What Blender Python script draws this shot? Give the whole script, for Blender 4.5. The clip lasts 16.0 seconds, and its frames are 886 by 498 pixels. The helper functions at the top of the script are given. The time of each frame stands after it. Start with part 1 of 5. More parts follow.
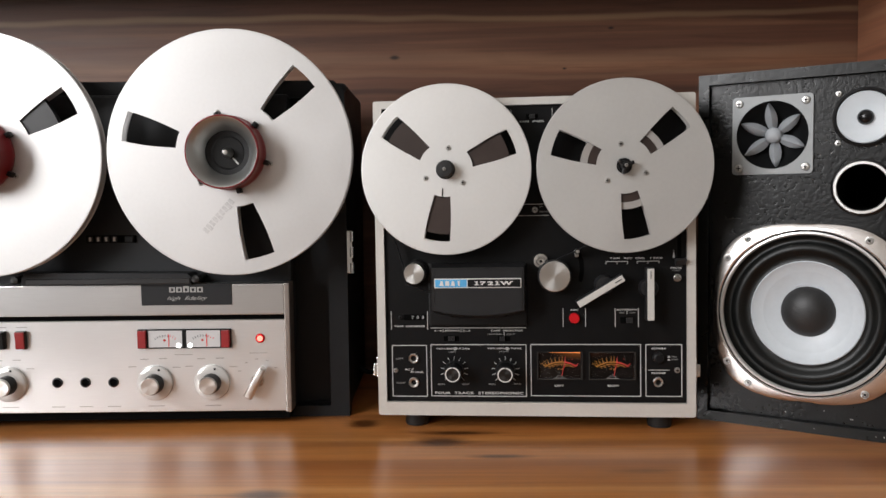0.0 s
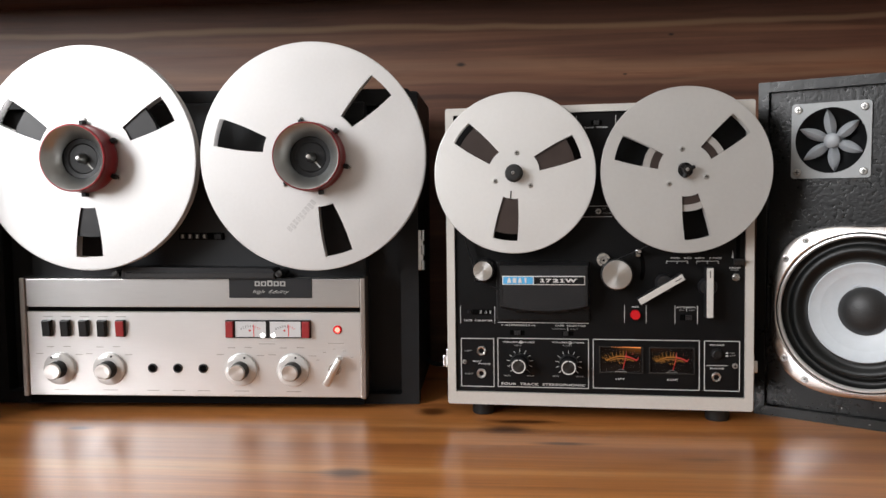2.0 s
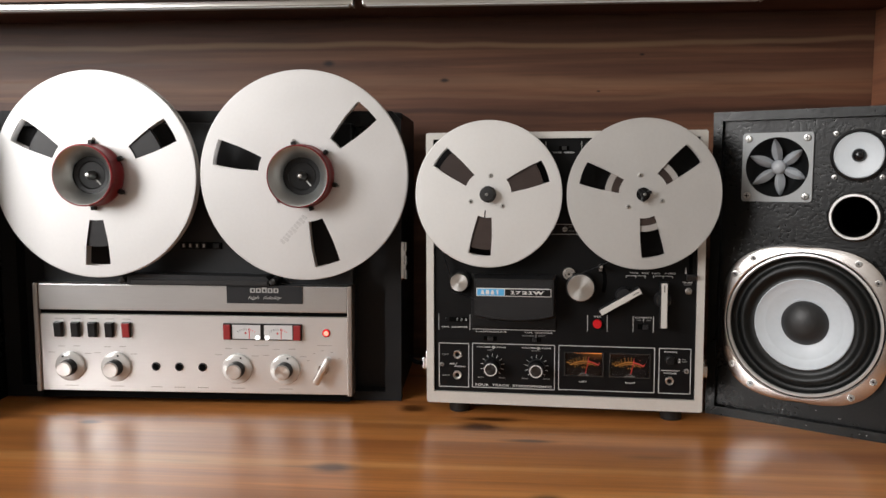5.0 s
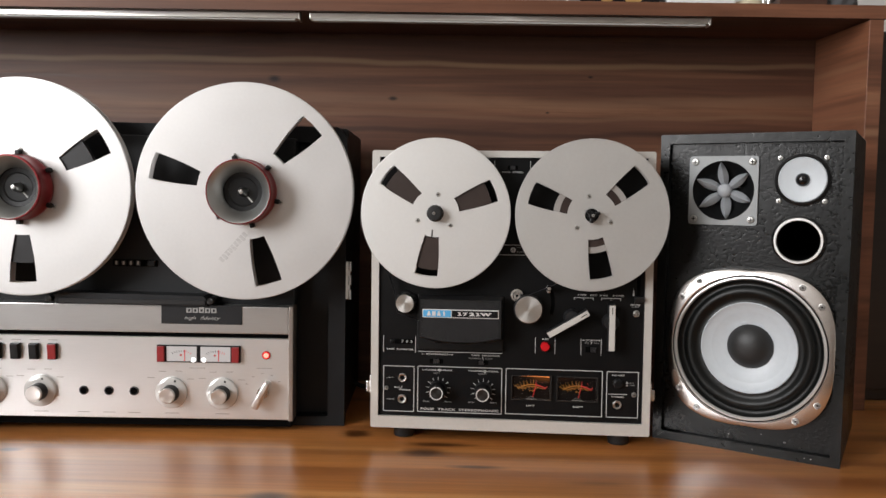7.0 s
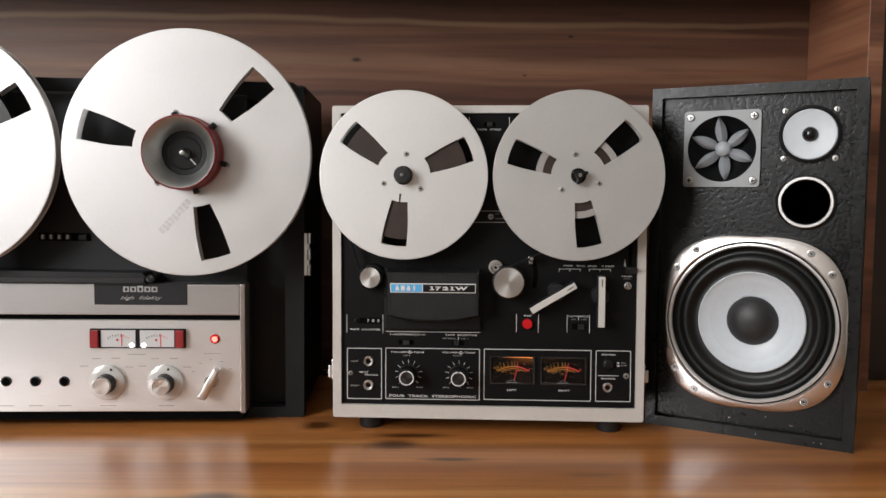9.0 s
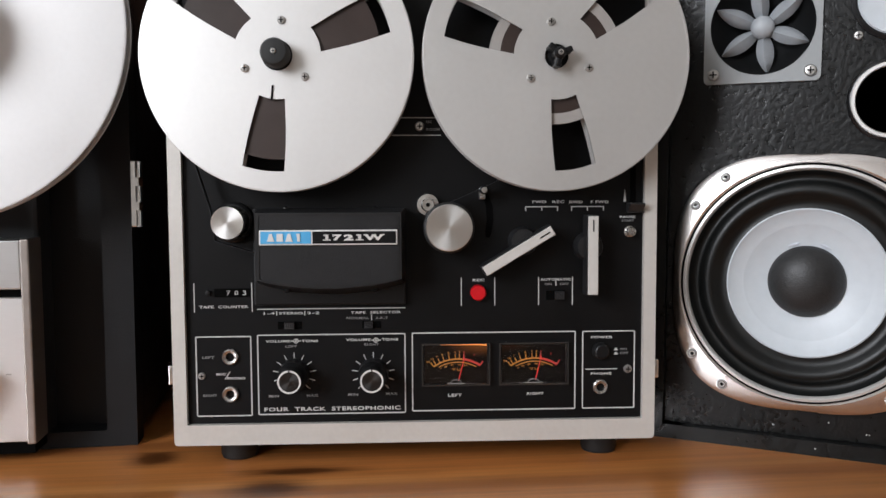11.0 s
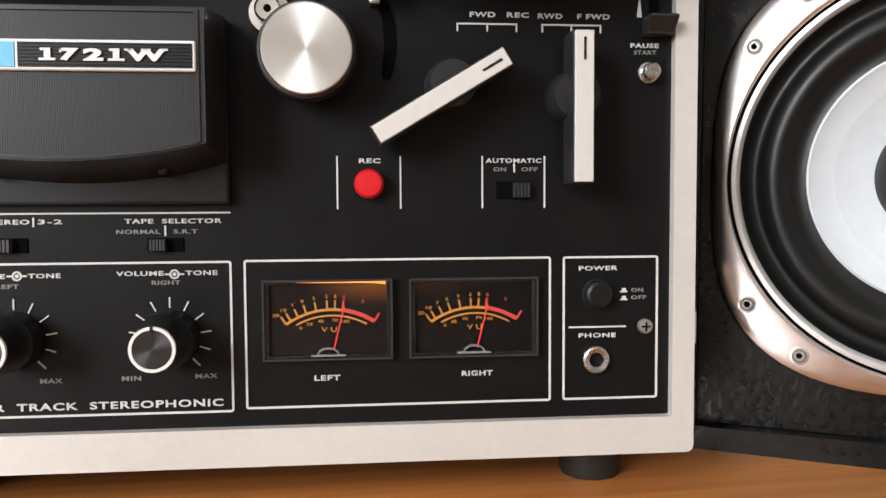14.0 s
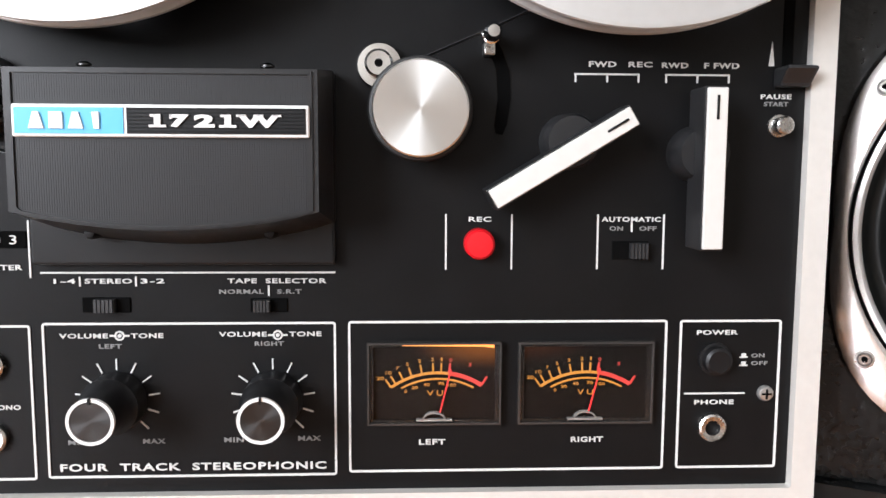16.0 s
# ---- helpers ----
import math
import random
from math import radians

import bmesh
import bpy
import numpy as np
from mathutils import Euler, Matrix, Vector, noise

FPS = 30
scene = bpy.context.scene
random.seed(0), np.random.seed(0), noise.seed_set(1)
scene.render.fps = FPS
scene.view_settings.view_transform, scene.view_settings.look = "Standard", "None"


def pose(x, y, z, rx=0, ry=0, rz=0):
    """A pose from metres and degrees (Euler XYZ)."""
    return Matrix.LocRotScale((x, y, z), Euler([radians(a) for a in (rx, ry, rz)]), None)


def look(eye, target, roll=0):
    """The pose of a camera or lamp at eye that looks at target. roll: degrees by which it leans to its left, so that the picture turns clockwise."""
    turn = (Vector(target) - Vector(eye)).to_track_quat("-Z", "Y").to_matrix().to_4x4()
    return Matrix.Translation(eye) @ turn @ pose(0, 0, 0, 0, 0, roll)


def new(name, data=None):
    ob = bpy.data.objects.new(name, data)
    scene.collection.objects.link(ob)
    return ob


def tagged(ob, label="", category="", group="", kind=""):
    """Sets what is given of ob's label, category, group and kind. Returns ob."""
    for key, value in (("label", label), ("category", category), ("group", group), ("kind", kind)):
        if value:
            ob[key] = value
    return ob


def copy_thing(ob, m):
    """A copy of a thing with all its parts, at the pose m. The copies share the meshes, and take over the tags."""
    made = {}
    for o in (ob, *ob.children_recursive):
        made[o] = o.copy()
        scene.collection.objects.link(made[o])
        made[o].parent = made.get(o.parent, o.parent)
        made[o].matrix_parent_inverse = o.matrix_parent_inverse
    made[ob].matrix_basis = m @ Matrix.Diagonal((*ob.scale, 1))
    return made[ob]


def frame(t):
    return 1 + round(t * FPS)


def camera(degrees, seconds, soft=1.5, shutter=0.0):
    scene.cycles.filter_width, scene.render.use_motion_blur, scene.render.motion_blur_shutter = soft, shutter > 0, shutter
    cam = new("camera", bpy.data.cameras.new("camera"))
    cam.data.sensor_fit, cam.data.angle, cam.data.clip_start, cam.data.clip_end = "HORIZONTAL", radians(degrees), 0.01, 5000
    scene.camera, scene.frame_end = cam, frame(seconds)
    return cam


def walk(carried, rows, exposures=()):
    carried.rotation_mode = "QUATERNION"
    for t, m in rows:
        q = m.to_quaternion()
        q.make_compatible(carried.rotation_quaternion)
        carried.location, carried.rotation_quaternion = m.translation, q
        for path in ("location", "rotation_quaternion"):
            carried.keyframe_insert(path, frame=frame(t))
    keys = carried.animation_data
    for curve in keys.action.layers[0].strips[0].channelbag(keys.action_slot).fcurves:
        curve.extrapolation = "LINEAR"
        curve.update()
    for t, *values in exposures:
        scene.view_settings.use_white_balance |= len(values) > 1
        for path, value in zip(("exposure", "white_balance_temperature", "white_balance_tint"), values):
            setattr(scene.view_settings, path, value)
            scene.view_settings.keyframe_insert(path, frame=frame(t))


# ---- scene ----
cam = camera(59.0, 16.0)
PATH = [
    (0, (0.167, -0.84, 0.265), (-0.027, 1.145, 0.118), -1.1),
    (0.5, (0.172, -0.857, 0.266), (-0.037, 1.126, 0.111), -0.9),
    (1, (0.174, -0.861, 0.267), (-0.043, 1.121, 0.106), -0.6),
    (1.5, (0.162, -0.877, 0.273), (-0.099, 1.099, 0.107), -0.9),
    (2, (0.151, -0.895, 0.27), (-0.166, 1.074, 0.12), -0.9),
    (2.5, (0.158, -0.924, 0.281), (-0.191, 1.037, 0.095), -0.5),
    (3, (0.161, -0.941, 0.291), (-0.176, 1.018, 0.072), -0.4),
    (3.5, (0.173, -0.954, 0.308), (-0.14, 1.007, 0.071), -0.6),
    (4, (0.18, -0.969, 0.321), (-0.134, 0.987, 0.044), -0.8),
    (4.2, (0.183, -0.972, 0.323), (-0.141, 0.983, 0.053), -0.8),
    (6.3, (0.18, -0.956, 0.317), (-0.038, 1.028, 0.183), 0.5),
    (6.5, (0.183, -0.953, 0.318), (-0.021, 1.032, 0.175), 0.5),
    (7, (0.182, -0.947, 0.315), (0.008, 1.04, 0.165), 0.6),
    (7.5, (0.183, -0.931, 0.311), (0.034, 1.057, 0.156), 0.7),
    (8, (0.18, -0.926, 0.312), (0.039, 1.062, 0.153), 0.7),
    (8.2, (0.181, -0.918, 0.306), (0.032, 1.071, 0.155), 0.7),
    (10.3, (0.163, -0.653, 0.23), (0.207, 1.337, 0.038), -0.7),
    (10.5, (0.17, -0.619, 0.222), (0.227, 1.37, 0.026), -0.6),
    (11, (0.177, -0.546, 0.207), (0.261, 1.444, 0.028), -0.2),
    (11.5, (0.193, -0.494, 0.195), (0.316, 1.495, 0.024), 0.0),
    (12, (0.219, -0.447, 0.184), (0.399, 1.537, 0.013), 0.2),
    (12.5, (0.227, -0.398, 0.163), (0.461, 1.584, 0.02), 0.4),
    (13, (0.237, -0.352, 0.143), (0.504, 1.626, 0.024), 0.1),
    (13.5, (0.23, -0.326, 0.139), (0.467, 1.655, 0.004), 0.3),
    (14, (0.226, -0.296, 0.126), (0.405, 1.69, -0.036), -0.2),
    (14.5, (0.218, -0.28, 0.119), (0.347, 1.712, -0.01), -0.2),
    (15, (0.217, -0.277, 0.121), (0.276, 1.72, 0.029), 0.1),
    (15.5, (0.212, -0.272, 0.138), (0.274, 1.722, -0.003), 0.5),
    (16, (0.2, -0.277, 0.161), (0.285, 1.704, -0.097), 0.3),
]
EXPOSURES = [(0, -0.56, 6300, 10), (1.0, -0.56, 6300, 10), (2.0, -0.45, 6250, 10), (3.0, -0.54, 6450, 10), (4.0, -0.64, 6500, 10), (6.5, -0.58, 6350, 10), (8.0, -0.58, 6350, 10), (10.5, -0.56, 6150, 10), (11.0, -0.48, 6000, 10), (12.0, -0.2, 6200, 10), (13.0, -0.05, 6250, 10), (14.0, 0.22, 6250, 10), (14.5, 0.33, 5950, 10), (15.0, 0.45, 5950, 10), (16.0, 0.65, 5900, 10)]
walk(cam, [(t, look(eye, target, roll)) for t, eye, target, roll in PATH], EXPOSURES)

TABLE = 0.002

# ---- light ----
world = bpy.data.worlds.new("world")
scene.world = world
world.use_nodes = True
sky = world.node_tree.nodes.new("ShaderNodeTexSky")
sky.sky_type, sky.sun_disc, sky.sun_elevation, sky.sun_rotation = "NISHITA", False, radians(35), radians(200)
world.node_tree.links.new(sky.outputs[0], world.node_tree.nodes["Background"].inputs[0])
world.node_tree.nodes["Background"].inputs[1].default_value = 0.1


def window_light(name, loc, target, w, h, watts, colour):
    data = bpy.data.lights.new(name, "AREA")
    data.shape, data.size, data.size_y, data.energy, data.color = "RECTANGLE", w, h, watts, colour
    ob = new(name, data)
    ob.matrix_world = look(loc, target)
    return ob


WIN = (-3.0, -1.4, 0.35, 2.0)  # window opening in the west wall: y0, y1, z0, z1
WEST = -1.95
window_light("window_light", (WEST + 0.03, -2.2, 1.175), (WEST + 1.0, -1.75, 1.05), 1.50, 1.55, 150, (1.0, 0.975, 0.955))


# ---- materials ----
def mat(name, colour, rough=0.5, metal=0.0, grain=0.0, scale=200.0, stretch=(1, 1, 1), bump=0.0, coat=0.0, spread=0.15, wear=0.0, spec=0.5):
    """A surface with fine grain (two scales of noise) in colour, gloss and relief."""
    m = bpy.data.materials.new(name)
    m.use_nodes = True
    nt = m.node_tree
    b = nt.nodes["Principled BSDF"]
    b.inputs["Base Color"].default_value = (*colour, 1)
    b.inputs["Roughness"].default_value = rough
    b.inputs["Metallic"].default_value = metal
    b.inputs["Coat Weight"].default_value = coat
    b.inputs["Coat Roughness"].default_value = 0.12
    b.inputs["Specular IOR Level"].default_value = spec
    if grain or bump or wear:
        tc = nt.nodes.new("ShaderNodeTexCoord")
        mp = nt.nodes.new("ShaderNodeMapping")
        mp.inputs["Scale"].default_value = stretch
        nt.links.new(tc.outputs["Object"], mp.inputs[0])
        fine = nt.nodes.new("ShaderNodeTexNoise")
        fine.inputs["Scale"].default_value, fine.inputs["Detail"].default_value = scale, 4
        nt.links.new(mp.outputs[0], fine.inputs["Vector"])
        broad = nt.nodes.new("ShaderNodeTexNoise")
        broad.inputs["Scale"].default_value, broad.inputs["Detail"].default_value = scale * 0.06, 3
        nt.links.new(tc.outputs["Object"], broad.inputs["Vector"])
        both = nt.nodes.new("ShaderNodeMath")
        both.operation = "ADD"
        nt.links.new(fine.outputs[0], both.inputs[0])
        nt.links.new(broad.outputs[0], both.inputs[1])
        if grain:
            ramp = nt.nodes.new("ShaderNodeMapRange")
            ramp.inputs[1].default_value, ramp.inputs[2].default_value = 0.6, 1.4
            ramp.inputs[3].default_value, ramp.inputs[4].default_value = 1 - grain, 1 + grain
            nt.links.new(both.outputs[0], ramp.inputs[0])
            mix = nt.nodes.new("ShaderNodeMix")
            mix.data_type, mix.blend_type = "RGBA", "MULTIPLY"
            mix.inputs[0].default_value = 1
            mix.inputs[6].default_value = (*colour, 1)
            nt.links.new(ramp.outputs[0], mix.inputs[7])
            nt.links.new(mix.outputs[2], b.inputs["Base Color"])
        gl = nt.nodes.new("ShaderNodeMapRange")
        gl.inputs[1].default_value, gl.inputs[2].default_value = 0.6, 1.4
        gl.inputs[3].default_value, gl.inputs[4].default_value = max(0.02, rough * (1 - spread)), min(1, rough * (1 + spread))
        nt.links.new(both.outputs[0], gl.inputs[0])
        nt.links.new(gl.outputs[0], b.inputs["Roughness"])
        if bump:
            bp = nt.nodes.new("ShaderNodeBump")
            bp.inputs["Strength"].default_value, bp.inputs["Distance"].default_value = bump, 0.001
            nt.links.new(fine.outputs[0], bp.inputs["Height"])
            nt.links.new(bp.outputs[0], b.inputs["Normal"])
    return m


def spun(name, colour, rough):
    """Lathe-turned metal: the gloss is drawn out round the axis."""
    m = mat(name, colour, rough, 1.0)
    nt = m.node_tree
    b = nt.nodes["Principled BSDF"]
    tg = nt.nodes.new("ShaderNodeTangent")
    tg.direction_type, tg.axis = "RADIAL", "Y"
    nt.links.new(tg.outputs[0], b.inputs["Tangent"])
    b.inputs["Anisotropic"].default_value = 0.75
    return m


def glow(name, colour, strength, base=(0.02, 0.01, 0.01)):
    m = mat(name, base, 0.4)
    b = m.node_tree.nodes["Principled BSDF"]
    b.inputs["Emission Color"].default_value = (*colour, 1)
    b.inputs["Emission Strength"].default_value = strength
    return m


def backlit(name, base, colour, spot, reach, strength):
    """A meter card lit from behind by a small bulb near one corner."""
    m = mat(name, base, 0.6, spec=0.1)
    nt, L = m.node_tree, m.node_tree.links
    b = nt.nodes["Principled BSDF"]
    tc = nt.nodes.new("ShaderNodeTexCoord")
    mp = nt.nodes.new("ShaderNodeMapping")
    mp.vector_type = "TEXTURE"
    mp.inputs["Location"].default_value, mp.inputs["Scale"].default_value = spot, reach
    L.new(tc.outputs["Object"], mp.inputs[0])
    ln = nt.nodes.new("ShaderNodeVectorMath")
    ln.operation = "LENGTH"
    L.new(mp.outputs[0], ln.inputs[0])
    fall = nt.nodes.new("ShaderNodeMapRange")
    fall.interpolation_type = "SMOOTHERSTEP"
    fall.inputs[1].default_value, fall.inputs[2].default_value, fall.inputs[3].default_value, fall.inputs[4].default_value = 0.0, 1.0, strength, strength * 0.02
    L.new(ln.outputs["Value"], fall.inputs[0])
    b.inputs["Emission Color"].default_value = (*colour, 1)
    L.new(fall.outputs[0], b.inputs["Emission Strength"])
    return m


def wood(name, dark, mid, light, rings, rough, coat, seed, knots=(), stripes=(), across="Y", bands=0.8, veins=0.6, along="X"):
    """Sawn wood: long wavering grain along one axis, fine pores, a few knots."""
    m = bpy.data.materials.new(name)
    m.use_nodes = True
    nt, L = m.node_tree, m.node_tree.links
    b = nt.nodes["Principled BSDF"]
    tc = nt.nodes.new("ShaderNodeTexCoord")

    def mapped(scale, loc=(0, 0, 0)):
        mp = nt.nodes.new("ShaderNodeMapping")
        mp.inputs["Scale"].default_value = scale if along == "X" else (scale[1], scale[0], scale[2])
        mp.inputs["Location"].default_value = loc
        L.new(tc.outputs["Object"], mp.inputs[0])
        return mp.outputs[0]

    def tex(vec, scale, detail, rough_=0.6, dist=0.0):
        n = nt.nodes.new("ShaderNodeTexNoise")
        n.inputs["Scale"].default_value, n.inputs["Detail"].default_value = scale, detail
        n.inputs["Roughness"].default_value, n.inputs["Distortion"].default_value = rough_, dist
        L.new(vec, n.inputs["Vector"])
        return n.outputs[0]

    def ramp(fac, stops):
        r = nt.nodes.new("ShaderNodeValToRGB")
        while len(r.color_ramp.elements) < len(stops):
            r.color_ramp.elements.new(0.5)
        for e, (p, c) in zip(r.color_ramp.elements, stops):
            e.position, e.color = p, (*c, 1)
        L.new(fac, r.inputs[0])
        return r.outputs[0]

    def mixed(a, c, fac, kind="MIX"):
        x = nt.nodes.new("ShaderNodeMix")
        x.data_type, x.blend_type = "RGBA", kind
        for sock, v in ((x.inputs[0], fac), (x.inputs[6], a), (x.inputs[7], c)):
            if hasattr(v, "default_value"):
                L.new(v, sock)
            else:
                sock.default_value = v if isinstance(v, float) else (*v, 1)
        return x.outputs[2]

    band = tex(mapped((0.55, rings, rings), (seed, seed * 2, seed)), 1.0, 3, 0.55, 0.6)
    fibre = tex(mapped((5, 220, 220), (0, seed, 0)), 1.0, 5, 0.65)
    vein = tex(mapped((3.2, 48, 48), (seed, seed, 0)), 1.0, 5, 0.62, 1.2)
    broad = tex(mapped((1.2, 4, 4), (seed, 0, seed)), 1.0, 2)
    base = ramp(band, [(0.30, dark), (0.46, mid), (0.56, mid), (0.68, light)])
    base = mixed(base, ramp(fibre, [(0.3, (0.72, 0.70, 0.68)), (0.7, (1.15, 1.12, 1.1))]), 0.75, "MULTIPLY")
    base = mixed(base, ramp(vein, [(0.33, (0.62, 0.56, 0.50)), (0.47, (1.0, 1.0, 1.0)), (0.68, (1.12, 1.12, 1.12))]), veins, "MULTIPLY")
    base = mixed(base, ramp(broad, [(0.35, (0.72, 0.72, 0.74)), (0.65, (1.15, 1.1, 1.05))]), bands, "MULTIPLY")
    wob = tex(mapped((3, 3, 3), (seed, 0, 0)), 1.0, 2)
    for pos, width, colour, strength in stripes:  # long pale or dark streaks that waver along the grain
        sep = nt.nodes.new("ShaderNodeSeparateXYZ")
        L.new(tc.outputs["Object"], sep.inputs[0])
        m1 = nt.nodes.new("ShaderNodeMath")
        m1.operation = "MULTIPLY_ADD"
        L.new(wob, m1.inputs[0])
        m1.inputs[1].default_value, m1.inputs[2].default_value = 0.03, -0.015 - pos
        m2 = nt.nodes.new("ShaderNodeMath")
        m2.operation = "ADD"
        L.new(sep.outputs[across], m2.inputs[0])
        L.new(m1.outputs[0], m2.inputs[1])
        m3 = nt.nodes.new("ShaderNodeMath")
        m3.operation = "ABSOLUTE"
        L.new(m2.outputs[0], m3.inputs[0])
        m4 = nt.nodes.new("ShaderNodeMapRange")
        m4.inputs[1].default_value, m4.inputs[2].default_value = width * 0.3, width
        m4.inputs[3].default_value, m4.inputs[4].default_value = strength, 0.0
        L.new(m3.outputs[0], m4.inputs[0])
        m5 = nt.nodes.new("ShaderNodeMath")
        m5.operation = "MULTIPLY"
        L.new(m4.outputs[0], m5.inputs[0])
        L.new(broad, m5.inputs[1])
        base = mixed(base, colour, m5.outputs[0])
    for kx, kp, size, *more in knots:
        long, deep = more or (2.0, 1.0)
        loc = (kx, kp, 0) if across == "Y" else (kx, 0, kp)
        mp = nt.nodes.new("ShaderNodeMapping")
        mp.vector_type = "TEXTURE"
        mp.inputs["Location"].default_value = loc
        mp.inputs["Scale"].default_value = (size * long, size if across == "Y" else 1.0, 1.0 if across == "Y" else size)
        L.new(tc.outputs["Object"], mp.inputs[0])
        ln = nt.nodes.new("ShaderNodeVectorMath")
        ln.operation = "LENGTH"
        mul = nt.nodes.new("ShaderNodeVectorMath")
        mul.operation = "MULTIPLY"
        mul.inputs[1].default_value = (1, 1, 0) if across == "Y" else (1, 0, 1)
        L.new(mp.outputs[0], mul.inputs[0])
        L.new(mul.outputs[0], ln.inputs[0])
        ad = nt.nodes.new("ShaderNodeMath")
        ad.operation = "MULTIPLY_ADD"
        L.new(fibre, ad.inputs[0])
        ad.inputs[1].default_value = 0.5
        L.new(ln.outputs["Value"], ad.inputs[2])
        k = ramp(ad.outputs[0], [(p, (v * deep, v * deep, v * deep)) for p, v in ((0.0, 0.95), (0.5, 0.85), (0.78, 0.3), (1.0, 0.0))])
        base = mixed(base, tuple(c * k for c, k in zip(dark, (0.13, 0.10, 0.12))), k)
    L.new(base, b.inputs["Base Color"])
    g = nt.nodes.new("ShaderNodeMapRange")
    g.inputs[3].default_value, g.inputs[4].default_value = rough * 0.8, rough * 1.25
    L.new(fibre, g.inputs[0])
    L.new(g.outputs[0], b.inputs["Roughness"])
    b.inputs["Coat Weight"].default_value, b.inputs["Coat Roughness"].default_value = coat, 0.30
    bp = nt.nodes.new("ShaderNodeBump")
    bp.inputs["Strength"].default_value, bp.inputs["Distance"].default_value = 0.15, 0.001
    L.new(fibre, bp.inputs["Height"])
    L.new(bp.outputs[0], b.inputs["Normal"])
    return m


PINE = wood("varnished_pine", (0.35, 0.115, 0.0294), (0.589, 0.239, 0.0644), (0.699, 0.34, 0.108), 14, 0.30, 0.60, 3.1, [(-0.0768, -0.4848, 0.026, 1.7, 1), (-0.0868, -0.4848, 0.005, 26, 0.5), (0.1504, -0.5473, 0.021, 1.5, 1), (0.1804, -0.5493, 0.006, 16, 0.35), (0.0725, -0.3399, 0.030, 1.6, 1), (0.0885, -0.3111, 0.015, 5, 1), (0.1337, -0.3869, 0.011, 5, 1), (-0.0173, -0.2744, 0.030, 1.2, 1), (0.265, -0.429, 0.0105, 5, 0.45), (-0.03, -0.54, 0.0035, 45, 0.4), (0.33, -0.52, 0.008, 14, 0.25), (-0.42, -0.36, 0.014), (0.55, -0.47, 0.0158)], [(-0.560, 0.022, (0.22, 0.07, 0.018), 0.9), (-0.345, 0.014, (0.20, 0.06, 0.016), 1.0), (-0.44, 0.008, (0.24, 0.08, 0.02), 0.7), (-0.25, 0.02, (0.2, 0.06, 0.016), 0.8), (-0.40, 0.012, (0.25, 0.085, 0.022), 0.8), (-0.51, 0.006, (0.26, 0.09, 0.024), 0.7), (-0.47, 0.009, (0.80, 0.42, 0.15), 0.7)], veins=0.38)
# paler than the top, to paint in the highlight along the front edge
PINE_EDGE = wood("worn_highlit_pine_edge", (0.42, 0.16, 0.04), (0.60, 0.27, 0.075), (0.72, 0.40, 0.15), 30, 0.38, 0.15, 4.4)
WALNUT = wood("walnut_veneer", (0.050, 0.020, 0.0115), (0.122, 0.051, 0.029), (0.225, 0.108, 0.058), 19, 0.5, 0.0, 7.7, [(0.0, 0.458, 0.006), (-0.188, 0.487, 0.009), (0.315, 0.495, 0.004), (0.247, 0.438, 0.003)], [(0.515, 0.006, (0.30, 0.185, 0.10), 1.3), (0.455, 0.012, (0.22, 0.12, 0.07), 0.8), (0.405, 0.006, (0.04, 0.016, 0.010), 1.2), (0.43, 0.005, (0.24, 0.13, 0.07), 0.7), (0.545, 0.008, (0.05, 0.02, 0.012), 0.9), (0.35, 0.01, (0.2, 0.1, 0.055), 0.8), (0.28, 0.01, (0.045, 0.018, 0.012), 0.9), (0.2, 0.012, (0.2, 0.1, 0.055), 0.7)], "Z")
WALNUT_WARM = wood("warm_walnut_veneer", (0.106, 0.0413, 0.0213), (0.237, 0.1, 0.0537), (0.375, 0.181, 0.0975), 16, 0.5, 0.0, 2.6, (), [(0.40, 0.008, (0.38, 0.21, 0.12), 1.2), (0.47, 0.01, (0.08, 0.03, 0.017), 0.8)], "Z")
WALNUT_SIDE = wood("walnut_side_veneer", (0.111, 0.0429, 0.0221), (0.247, 0.104, 0.0559), (0.39, 0.189, 0.101), 16, 0.5, 0.0, 2.6, (), [(0.385, 0.010, (0.42, 0.25, 0.14), 1.4), (0.45, 0.006, (0.08, 0.03, 0.017), 0.8), (0.50, 0.006, (0.30, 0.15, 0.08), 0.8)], "Z", along="Y")
WALNUT_EDGE = wood("walnut_edge", (0.07, 0.03, 0.02), (0.12, 0.056, 0.036), (0.16, 0.08, 0.05), 14, 0.5, 0.0, 1.3)
SILVER = mat("silver_paint", (0.65, 0.63, 0.59), 0.38, 0.25, 0.05, 300, bump=0.05)
PANEL = mat("black_anodised_panel", (0.0048, 0.0048, 0.0051), 0.44, 0.0, 0.15, 900, bump=0.05, spec=0.17)
LEVER_BLACK = mat("lever_black_plastic", (0.017, 0.017, 0.0178), 0.33, 0, 0.1, 400, spec=0.4)
RIB = mat("ribbed_cover_plastic", (0.020, 0.0205, 0.022), 0.45, 0, 0.15, 500, spec=0.35)
SCREW = mat("bright_zinc_screw", (0.52, 0.51, 0.49), 0.30, 0.8, 0.1, 500)
BLACK = mat("black_plastic", (0.006, 0.006, 0.0065), 0.4, 0, 0.1, 500, spec=0.3)
GLOSS_BLACK = mat("glossy_black_plastic", (0.008, 0.008, 0.009), 0.18, 0, 0.1, 400)
RUBBER = mat("black_rubber", (0.011, 0.011, 0.011), 0.6, 0, 0.2, 300)
PRINT = mat("white_print", (0.62, 0.62, 0.60), 0.5, 0, 0.08, 500)
